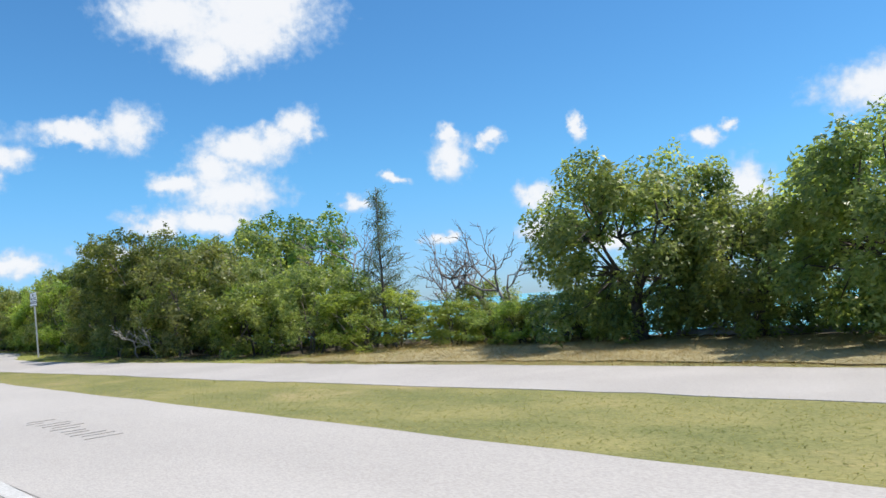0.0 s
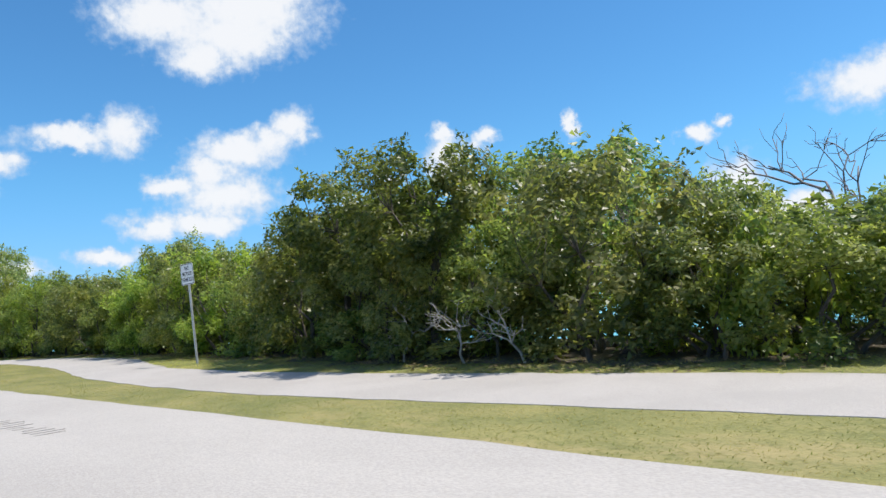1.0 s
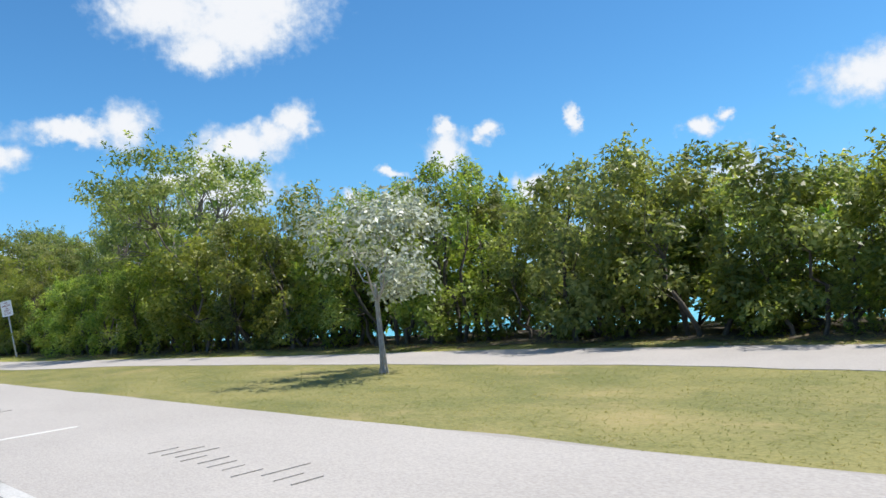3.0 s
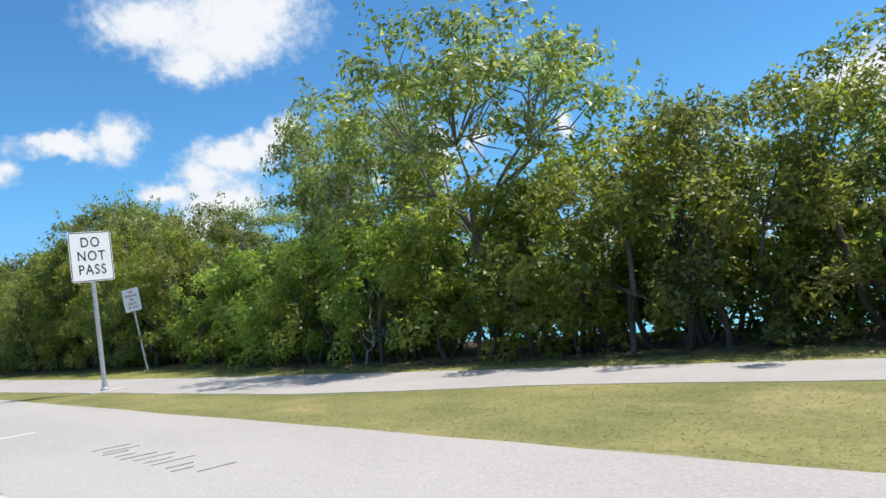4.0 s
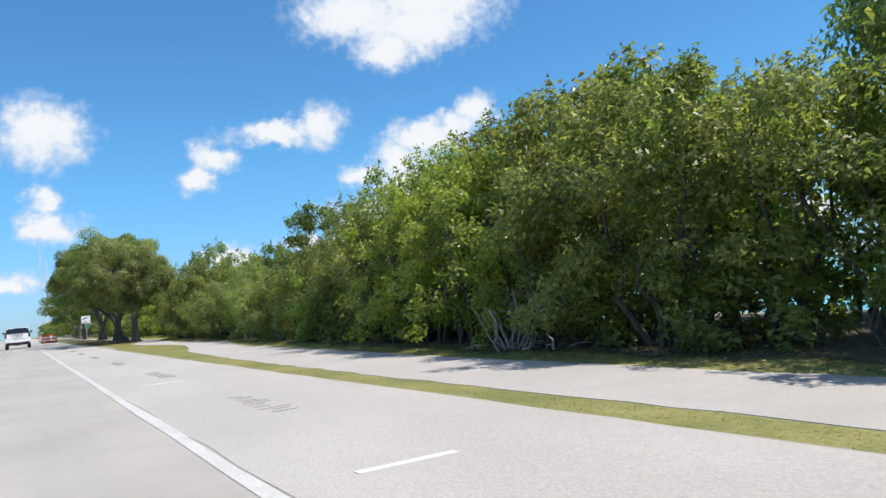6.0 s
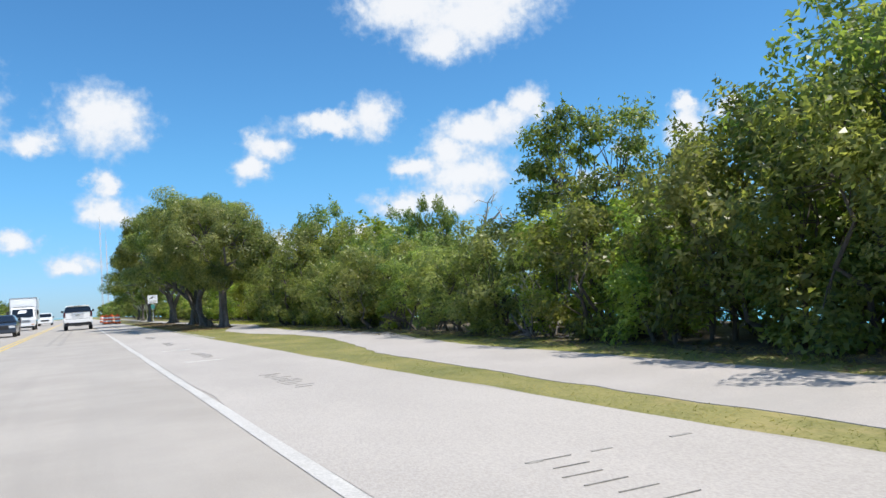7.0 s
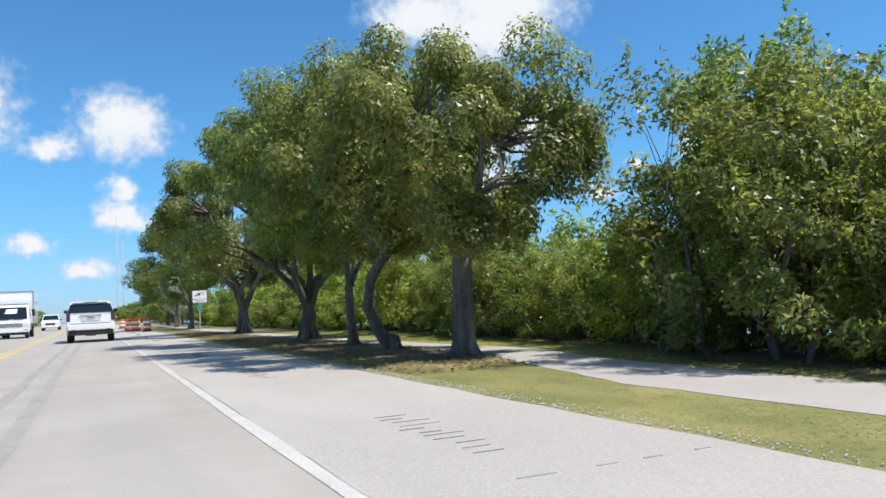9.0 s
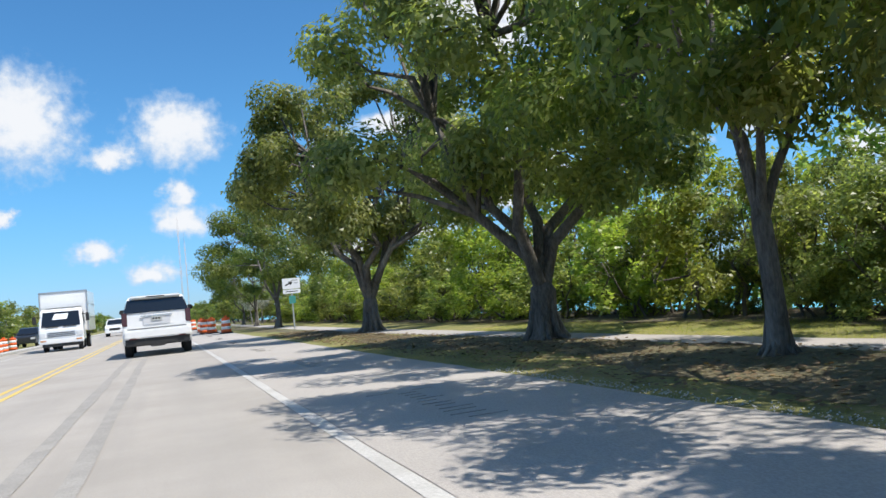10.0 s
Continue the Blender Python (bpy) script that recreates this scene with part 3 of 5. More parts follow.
line(1.25, -60, 700, 0.12, WHITE_LINE, "edge_line", "worn white edge line")
line(-6.55, -60, 700, 0.13, WHITE_LINE, "edge_line", "worn white edge line")
line(-2.52, -60, 700, 0.11, YELLOW_LINE, "centre_line", "worn yellow centre line")
line(-2.78, -60, 700, 0.11, YELLOW_LINE, "centre_line", "worn yellow centre line")
for x in (-0.98, -0.55):
    strip("tyre_mark", lambda y: x - 0.08 + 0.006 * (y - 150), lambda y: x + 0.08 + 0.006 * (y - 150), 123, 156, 1.0, 0.005, RUBBER_MARK, 1, "", "dark tyre mark", "", 0.012, 6, road)


def rumble_strips():
    """Cut grooves in groups across the shoulder, with a pale painted bar before each group."""
    rng = np.random.default_rng(11)
    bm, bars = bmesh.new(), bmesh.new()
    y = -14.4
    while y < 190:
        for k in range(11):
            yy = y + k * 0.20 + rng.normal() * 0.02
            x0 = 2.28 + rng.normal() * 0.03
            wide, deep = rng.uniform(0.16, 0.36), rng.uniform(0.006, 0.013)
            a = slab([(x0, yy, 0.008), (x0 + wide, yy, 0.008), (x0 + wide, yy + deep, 0.008), (x0, yy + deep, 0.008)], 0.003)
            me = bpy.data.meshes.new("groove")
            a.to_mesh(me)
            a.free()
            bm.from_mesh(me)
            bpy.data.meshes.remove(me)
        y += 7.2
    for y in (47.5, 62, 68.2, 83, 92.3, 107.1, 112):
        box(1.8, 2.5, y, y + 0.09, 0.004, 0.009, 0, bars)
    cracks = bmesh.new()
    for y in (30.4, 68.9, 95.6, 121.6, 139.0):
        x = 2.0 + rng.uniform(0, 0.3)
        while x < 3.6:
            wide = rng.uniform(0.10, 0.30)
            box(x, x + wide, y + rng.normal() * 0.012, y + 0.022, 0.0045, 0.008, 0, cracks)
            x += wide + rng.uniform(0.12, 0.5)
    tagged(part("cross_crack", cracks, GROOVE, road, "broken dark cracks across the shoulder"), kind="stuff")
    tagged(part("rumble_groove", bm, GROOVE, road, "rows of dark cut rumble grooves"), kind="stuff")
    tagged(part("painted_bar", bars, FADED_LINE, road, "faded white bars on the shoulder"), kind="stuff")


rumble_strips()
curb = box(LEFT - 0.9, LEFT, 120, 420, -0.05, 0.13, 0.02)
tagged(part("kerb", curb, CONCRETE), "pale concrete kerb along the far side of the road", "kerb", "", "structure")


def grass(name, left, right, y0, y1, per, tall, mat, seed, label):
    rng = np.random.default_rng(seed)
    n = int((y1 - y0) * 3 * per)
    y = rng.uniform(y0, y1, n)
    a, b = np.array([left(v) for v in y]), np.array([right(v) for v in y])
    keep = rng.uniform(0, 3.2, n) < (b - a)
    y, a, b = y[keep], a[keep], b[keep]
    n = len(y)
    x = a + (b - a) * rng.random(n)
    foot = np.stack([x, y, np.full(n, -0.012)], 1)
    q = rng.uniform(0, 2 * math.pi, n)
    side = np.stack([np.cos(q), np.sin(q), 0 * q], 1) * rng.uniform(0.003, 0.006, (n, 1))
    lean = rng.normal(size=(n, 3)) * np.array([2.8, 2.8, 0]) * tall
    tip = foot + lean + np.stack([0 * q, 0 * q, tall * rng.uniform(0.5, 1.3, n)], 1)
    tagged(new(name, quads(name, np.stack([foot - side, foot + side, tip], 1), n, 3, mat)), label, "grass", "", "stuff")


grass("grass_verge", lambda y: EDGE - 0.03, lambda y: near_edge(y) + 0.03, -4, 150, 520, 0.014, GRASS, 21, "short yellow-green mown grass between road and path")
grass("grass_far", lambda y: far_edge(y) - 0.03, lambda y: hedge_foot(y) + 0.5, 11, 150, 300, 0.045, GRASS, 22, "grass between the path and the trees")
grass("grass_dry", lambda y: far_edge(y) - 0.02, lambda y: 12.5, -6, 14, 500, 0.10, DRY_GRASS, 23, "dry straw-coloured grass by the shore")


def gravel(name, x_of, y0, y1, n, seed, label):
    """Loose pale stones lying along a line, each a small uneven lump."""
    rng = np.random.default_rng(seed)
    verts, faces = [], []
    for _ in range(n):
        y = rng.uniform(y0, y1)
        r = rng.uniform(0.004, 0.013)
        c = np.array([x_of(y) + rng.normal() * 0.10, y, r * 0.2])
        base = len(verts)
        for d in ((1, 0, 0), (0, 1, 0), (-1, 0, 0), (0, -1, 0), (0, 0, 0.8), (0, 0, -0.6)):
            verts.append(tuple(c + np.array(d) * r * rng.uniform(0.7, 1.3)))
        for k in range(4):
            faces.append((base + k, base + (k + 1) % 4, base + 4))
            faces.append((base + (k + 1) % 4, base + k, base + 5))
    me = bpy.data.meshes.new(name)
    me.from_pydata(verts, [], faces)
    me.materials.append(CONCRETE)
    tagged(new(name, me), label, "gravel", "", "stuff")


gravel("gravel_bare", lambda y: EDGE + 0.12, 118, 140, 2600, 32, "pale gravel patch where grass is worn away")


def fallen_leaves(name, left, right, y0, y1, n, mat, seed, label):
    """Dry leaves lying flat, each curled a little."""
    rng = np.random.default_rng(seed)
    y = y0 + (y1 - y0) * rng.random(n)
    a, b = np.array([left(v) for v in y]), np.array([right(v) for v in y])
    spot = np.stack([a + (b - a) * rng.random(n), y, rng.uniform(0.004, 0.02, n)], 1)
    q = rng.uniform(0, 2 * math.pi, n)
    along = np.stack([np.cos(q), np.sin(q), rng.uniform(-0.1, 0.35, n)], 1) * rng.uniform(0.05, 0.10, (n, 1))
    side = np.stack([-np.sin(q), np.cos(q), rng.uniform(-0.2, 0.3, n)], 1) * rng.uniform(0.02, 0.035, (n, 1))
    tagged(new(name, quads(name, np.stack([spot, spot + along * 0.5 + side, spot + along, spot + along * 0.5 - side], 1), n, 4, mat)), label, "leaf litter", "", "stuff")


fallen_leaves("fallen_leaves", lambda y: EDGE + 0.3, lambda y: near_edge(y) + 0.1, 128, 165, 9000, DRY_LEAF, 41, "dry brown leaves fallen under the shade trees")
fallen_leaves("hedge_litter", lambda y: hedge_foot(y) - 0.9, lambda y: hedge_foot(y) + 0.9, 16, 130, 9000, DRY_LEAF, 42, "dry brown leaves along the thicket's foot")

# ---- trees and bushes ----
BUSH_LABEL = "dense green mangrove bush beside the path"
low_bushes = [plant("mangrove_bush", BUSH_LABEL, "bush", 100 + k, 3.2, 1.75, -0.15, 60, 8800, 0.114, (LEAF_A, LEAF_B, LEAF_D)[k % 3], BARK, stems=6, thick=0.045, shoots=8, group="roadside bushes", kite=False) for k in range(4)]
TALL_LABEL = "tall leafy mangrove tree in the roadside thicket"
tall_bushes = [plant("mangrove_tree", TALL_LABEL, "tree", 200 + k, 5.0, 2.25, -0.1, 84, 11400, 0.123, (LEAF_A, LEAF_B, LEAF_A, LEAF_D)[k], BARK, stems=7, thick=0.06, shoots=8, group="roadside thicket", kite=False) for k in range(4)]
middle_trees = [plant("mangrove_tree", TALL_LABEL, "tree", 260 + k, 5.0, 2.2, 0.3, 70, 6600, 0.148, (LEAF_B, LEAF_A, LEAF_C)[k], BARK, stems=5, thick=0.055, shoots=10, group="roadside thicket", kite=False) for k in range(3)]
back_bushes = [plant("mangrove_tree", "leafy mangrove tree deeper in the thicket", "tree", 300 + k, 5.0, 2.4, 0.0, 50, 3500, 0.25, (LEAF_A, LEAF_D)[k], BARK, stems=5, thick=0.06, shoots=8, group="thicket behind", kite=False) for k in range(2)]

far_bushes = [plant("far_tree", "leafy green tree far along the road", "tree", 350 + k, 5.0, 2.4, 0.0, 34, 1700, 0.33, (LEAF_A, LEAF_C)[k], BARK, stems=3, thick=0.06, shoots=6, group="trees far along the road", kite=False) for k in range(2)]

# trees whose stems stand clear of the ground, with the water behind them
open_bushes = [plant("mangrove_tree", "leafy mangrove tree on bare crooked stems over the water", "tree", 240 + k, 4.2, 1.9, 1.0, 60, 9500, 0.105, (LEAF_A, LEAF_B)[k], BARK, stems=7, thick=0.045, shoots=8, group="roadside thicket", kite=False) for k in range(2)]

# heights of the thicket's top every 2 m from y = 12: its edge, its middle and its back
EDGE_TOP = [0.9, 1.5, 2.4, 2.7, 3.1, 3.1, 3.3, 3.7, 3.6, 2.4, 2.7, 3.2, 2.8, 2.9, 3.2, 2.7, 2.8, 3.1, 3.5, 3.7, 3.5, 3.6, 4.0, 3.4, 2.9, 2.8, 2.6, 2.6, 2.7, 2.8, 3.6, 3.9, 4.0, 4.3, 4.8, 4.1, 3.2, 4.2, 4.3, 3.9, 4.0, 4.3, 4.2, 3.9, 3.9, 3.2, 2.4, 2.6, 2.5, 2.0, 2.4, 2.8, 2.7, 2.8, 3.7, 4.0, 3.8, 4.6, 4.3, 2.6, 2.4, 2.5, 2.6, 2.6, 2.6]
MIDDLE_TOP = [0.6, 1.4, 2.2, 2.5, 3.2, 3.5, 3.5, 3.6, 3.8, 3.3, 3.0, 3.5, 3.4, 2.9, 3.5, 3.4, 2.8, 3.0, 3.4, 3.7, 3.8, 3.9, 3.8, 3.6, 3.6, 3.4, 3.1, 3.1, 3.2, 3.2, 3.2, 3.4, 3.6, 4.2, 5.5, 5.0, 3.9, 4.1, 4.8, 5.0, 4.6, 4.5, 4.8, 5.1, 4.5, 3.2, 2.3, 2.6, 2.7, 2.2, 2.0, 2.8, 3.6, 3.0, 3.3, 4.4, 4.4, 4.3, 4.3, 2.8, 2.7, 2.8, 2.8, 2.9, 2.9]
BACK_TOP = [0.8, 0.8, 1.3, 2.1, 3.1, 4.0, 4.1, 3.8, 4.0, 4.0, 3.1, 3.4, 4.0, 3.0, 3.4, 3.8, 3.4, 3.1, 3.3, 3.6, 4.1, 3.9, 4.0, 3.8, 3.4, 3.2, 2.9, 2.9, 3.0, 3.1, 3.5, 3.8, 4.0, 4.4, 5.2, 5.4, 5.2, 4.0, 5.0, 5.4, 5.5, 5.5, 5.2, 5.3, 5.0, 3.6, 2.4, 2.6, 2.8, 2.7, 2.4, 2.3, 3.0, 3.6, 3.3, 3.8, 4.7, 4.9, 4.6, 3.2, 3.0, 3.1, 3.2, 3.2, 3.3]
CLEAR = ((83.2, 84.9), (108.8, 113.2))


def top_of(table, y):
    return float(np.interp(y, 12 + 2 * np.arange(len(table)), table)) if y < 140 else 5.2 if table is BACK_TOP else 3.3


def clear(y):
    return any(a < y < b for a, b in CLEAR)


def thicket():
    rng = random.Random(5)
    y = 13.4
    while y < 205:
        h = top_of(EDGE_TOP, y) * (1.0 if clear(y) or 50 < y < 69 else rng.choice((0.55, 0.68, 0.85, 1.0, 1.0)))
        if clear(y):
            kind, full = open_bushes, 4.2
        elif y > 146:
            kind, full = back_bushes, 5.0
        else:
            kind, full = (low_bushes, 3.2) if h < 3.5 else (tall_bushes, 5.0)
        size = min(1.2, max(0.7, h / full))
        put(rng.choice(kind), hedge_foot(y) + 0.55 + 0.13 * h + rng.uniform(-0.25, 0.25), y, rng.uniform(0, 360), size * rng.uniform(0.95, 1.1), h / full)
        y += rng.uniform(1.35, 2.0) * (0.75 + 0.3 * size) * (1.0 if y < 140 else 1.8)
    y = 14.2
    while y < 150:
        h = top_of(MIDDLE_TOP, y) * rng.uniform(0.88, 1.0)
        if not (clear(y) and rng.random() < 0.5):
            kind, full = (open_bushes, 4.2) if clear(y) else (low_bushes, 3.2) if h < 2.6 else (middle_trees, 5.0)
            put(rng.choice(kind), hedge_foot(y) + 2.3 + rng.uniform(-0.3, 0.5), y, rng.uniform(0, 360), min(1.15, max(0.6, h / full)), h / full)
        y += rng.uniform(1.9, 2.7)
    y = 14.5
    while y < 215:
        h = top_of(BACK_TOP, y) * rng.uniform(0.86, 0.98)
        x = hedge_foot(y) + 4.5 + rng.uniform(-0.4, 0.5)
        if not (clear(y) and rng.random() < 0.6):
            put(rng.choice(open_bushes if clear(y) else back_bushes), x, y, rng.uniform(0, 360), min(1.1, max(0.55, h / 5.0)), h / (4.2 if clear(y) else 5.0), min(0.0, ground_height(x, y)))
        y += rng.uniform(2.1, 3.0) * (1.0 if y < 140 else 1.5)
    y = 15.0
    while y < 150:
        if not clear(y) and rng.random() < 0.5:
            put(rng.choice(far_bushes), hedge_foot(y) + 2.7 + rng.uniform(-0.3, 0.6), y, rng.uniform(0, 360), rng.uniform(0.55, 0.75), rng.uniform(0.32, 0.5))
        y += rng.uniform(1.7, 2.6)


skirts = [plant("low_bush", "low green bush at the foot of the thicket", "bush", 380 + k, 1.5, 1.15, -0.2, 26, 2900, 0.118, (LEAF_D, LEAF_A)[k], BARK, stems=5, thick=0.025, shoots=6, group="low growth", kite=False) for k in range(2)]


def hedge_skirt():
    """Low growth along the thicket's foot."""
    rng = random.Random(15)
    y = 17.0
    while y < 200:
        f = 1.0 if y < 104 else 0.8
        if 87.9 < y < 90.6 or 103.0 < y < 106.2:
            y += 0.9
            continue
        if not clear(y) or rng.random() < (0.5 if y < 100 else 0.1):
            put(rng.choice(skirts), hedge_foot(y) + 0.9 + rng.uniform(-0.2, 0.6), y, rng.uniform(0, 360), f * rng.uniform(0.7, 1.15), f * rng.uniform(0.55, 1.1))
        y += rng.uniform(2.0, 4.0)


thicket()
hedge_skirt()

# the open shore, with a round tree, a second one, a young pine and bare trees
shore_tree = plant("buttonwood_tree", "round green buttonwood tree on the grassy shore", "tree", 401, 3.7, 2.05, 0.05, 110, 30000, 0.112, LEAF_B, BARK, trunk=0.75, thick=0.12, stems=7, shoots=8, flat=1.1, kite=False)
put(shore_tree, 11.95, 7.6, 20, 0.93, 0.88)
put(shore_tree, 12.5, 5.6, 130, 0.76, 0.66)
put(shore_tree, 11.6, 3.0, 250, 0.9, 0.8)
put(shore_tree, 11.6, -0.8, 70, 0.95, 0.88)
for x, y, turn, tall in ((13.2, 9.4, 0, 0.34), (13.4, 7.9, 90, 0.3), (13.3, 6.3, 200, 0.32), (13.2, 4.4, 300, 0.3), (12.9, 1.6, 30, 0.34)):
    put(low_bushes[1], x, y, turn, 0.55, tall)
put(low_bushes[0], 12.2, 10.0, 60, 0.5, 0.30)
put(low_bushes[1], 12.6, 9.0, 160, 0.5, 0.28)
put(low_bushes[2], 11.6, 12.0, 10, 0.5, 0.30)
for k, (x, y, turn, wide, tall) in enumerate(((11.9, 10.9, 70, 0.5, 0.26), (12.5, 11.6, 200, 0.5, 0.28), (11.7, 10.0, 320, 0.45, 0.27), (12.0, 9.4, 100, 0.45, 0.30), (13.2, 12.6, 20, 0.6, 0.44))):
    put(low_bushes[k % 3], x, y, turn, wide, tall)


def young_pine():
    rng = np.random.default_rng(77)
    top = thing("pine_tree", "thin young pine standing over the bushes", "tree")
    tv, tf, bv, bf, pts, nrm = [], [], [], [], [], []
    tube(tv, tf, [(0, 0, 0), (0.03, 0, 1.2), (0, 0.02, 2.6), (0, 0, 3.75)], [0.045, 0.035, 0.02, 0.006], 6)
    for k in range(44):
        z = 0.7 + 2.95 * (k / 44)
        q = rng.uniform(0, 2 * math.pi)
        size = 0.12 + 0.95 * (1 - (z - 0.7) / 3.0) ** 1.1 * rng.uniform(0.35, 1.2)
        end = np.array([math.cos(q) * size * 0.92, math.sin(q) * size * 0.92, z + size * 0.62])
        tube(bv, bf, [(0, 0, z), end * (0.5, 0.5, 1) - (0, 0, size * 0.2), end], [0.012, 0.008, 0.003], 4)
        m = int(40 + 95 * size)
        f = rng.uniform(0.25, 1.05, (m, 1))
        pts.append(np.array([0, 0, z]) * (1 - f) + end * f + rng.normal(size=(m, 3)) * 0.045)
        nrm.append(rng.normal(size=(m, 3)))
    part("trunk", limb_mesh("trunk", tv, tf, BARK), BARK, top)
    tagged(part("branchwork", limb_mesh("branchwork", bv, bf, BARK), BARK, top), kind="stuff")
    part("crown", leaf_mesh("crown", np.concatenate(pts), unit(np.concatenate(nrm)), 0.19, 0.011, rng, LEAF_P, 0.5), LEAF_P, top)
    return top


put(young_pine(), 11.0, 13.75)


def raised(ob, tall, x, y, turn=0.0):
    """Puts a bare tree so that its top reaches tall metres."""
    top = max(v.co.z for o in ob.children for v in o.data.vertices)
    return put(ob, x, y, turn, tall / top, None, min(0.0, ground_height(x, y)))


raised(bare_tree("bare_tree", "leafless grey tree behind the bushes", 51, 3.7, 0.55, GREY_TWIG, 0.055, group="bare trees"), 3.8, 12.9, 17.2)
raised(bare_tree("bare_tree", "leafless grey tree with fine twigs by the shore", 52, 3.2, 0.5, GREY_TWIG, 0.05, group="bare trees"), 3.2, 14.6, 15.4, 40)
raised(bare_tree("bare_tree", "leafless grey tree with crooked limbs", 57, 2.4, 0.6, GREY_TWIG, 0.05, (0.3, -0.4), group="bare trees"), 2.3, 13.4, 12.6, 200)

raised(bare_tree("bare_tree", "leafless grey tree with thin crooked twigs on the shore", 58, 3.0, 0.62, GREY_TWIG, 0.045, (0.1, 0.2), group="bare trees"), 2.9, 13.0, 11.6, 90)


def dead_log(name, label, line, radii, side_limbs, seed, wood):
    rng = np.random.default_rng(seed)
    top = thing(name, label, "log")
    v, f, sv, sf = [], [], [], []
    tube(v, f, line, radii, 8)
    for k in range(side_limbs):
        a = np.array(line[rng.integers(1, len(line))], float)
        b = a + unit(rng.normal(size=3) + np.array([0, 0, 0.8])) * rng.uniform(0.4, 1.0)
        tube(sv, sf, bent_line(a, b, rng, 0.2, 3), [0.035, 0.028, 0.018, 0.008], 5)
    part("trunk", limb_mesh("trunk", v, f, wood), wood, top)
    if side_limbs:
        tagged(part("branchwork", limb_mesh("branchwork", sv, sf, wood), wood, top), kind="stuff")
    return top


put(dead_log("dead_snag", "twisted dead grey trunk leaning over the shore", [(0, 0, -0.05), (0.1, 0.15, 0.6), (0.1, 0.5, 1.05), (0, 0.85, 1.2), (-0.05, 1.1, 1.25), (-0.05, 1.25, 1.5)], [0.09, 0.08, 0.07, 0.06, 0.04, 0.02], 9, 61, GREY_TWIG), 12.9, 12.1)
put(dead_log("fallen_log", "long bleached log lying on the shore", [(0, -2.4, 0.05), (0.1, -0.8, 0.07), (0, 0.8, 0.08), (0.15, 2.2, 0.06)], [0.05, 0.06, 0.07, 0.04], 4, 62, PALE_BARK), 12.6, 5.2, 0, z=0.03)

# airy and dead trees that stand above the thicket
airy_tree = plant("spreading_tree", "airy spreading tree rising over the thicket", "tree", 411, 6.0, 2.9, 2.1, 74, 9800, 0.14, LEAF_B, GREY_TWIG, trunk=2.2, thick=0.10, stems=7, airy=0.3, shoots=10, flat=0.4, kite=False)
for x, y, turn, wide, tall in ((10.4, 62.0, 0, 1.0, 1.04), (12.0, 67.8, 130, 0.85, 1.06), (10.2, 79.1, 210, 0.75, 0.93), (10.9, 74.8, 80, 0.72, 0.80), (12.4, 72.4, 170, 0.7, 0.76), (10.6, 65.6, 260, 0.62, 0.86), (11.7, 82.2, 40, 0.72, 1.02), (12.6, 104.4, 200, 0.34, 0.68)):
    put(airy_tree, x, y, turn, wide, tall, min(0.0, ground_height(x, y)))
crooked_tree = plant("spreading_tree", "dark leafy tree with a ragged open crown over the thicket", "tree", 417, 5.0, 2.0, 2.0, 56, 12500, 0.118, LEAF_C, BARK, trunk=2.0, thick=0.09, stems=6, airy=0.15, shoots=8, flat=0.5, kite=False)
put(crooked_tree, 10.1, 105.1, 130, 0.84, 0.97)
tree_dark = plant("dark_tree", "dark green tree standing above the thicket", "tree", 421, 5.7, 2.0, 2.4, 44, 10500, 0.15, LEAF_C, BARK, trunk=2.0, thick=0.11, stems=5, shoots=8, kite=False)
for x, y, turn, wide, tall in ((11.0, 127.8, 0, 0.74, 1.0), (12.1, 117.3, 190, 0.44, 0.80), (14.6, 126.8, 300, 0.7, 0.95), (15.2, 24.0, 50, 1.15, 0.97), (13.3, 29.6, 250, 0.8, 0.76),
                               (8.9, 22.8, 70, 0.72, 0.66), (9.2, 25.7, 140, 0.70, 0.64), (13.2, 84.8, 120, 0.85, 1.12), (13.0, 91.5, 20, 0.95, 0.99), (13.4, 97.0, 160, 0.9, 1.06), (13.0, 99.6, 100, 0.92, 0.98)):
    put(tree_dark, x, y, turn, wide, tall, min(0.0, ground_height(x, y)))
put(shore_tree, 12.75, 39.9, 310, 1.0, 1.06)
put(tall_bushes[3], 9.1, 76.4, 30, 0.85, 0.84)
put(tall_bushes[3], 9.0, 79.4, 150, 0.8, 0.86)
put(low_bushes[2], 10.4, 38.7, 80, 0.7, 0.72)
raised(bare_tree("bare_tree", "leafless grey tree rising out of the thicket", 54, 3.9, 0.55, GREY_TWIG, 0.05, group="bare trees"), 4.5, 13.9, 35.1, 80)


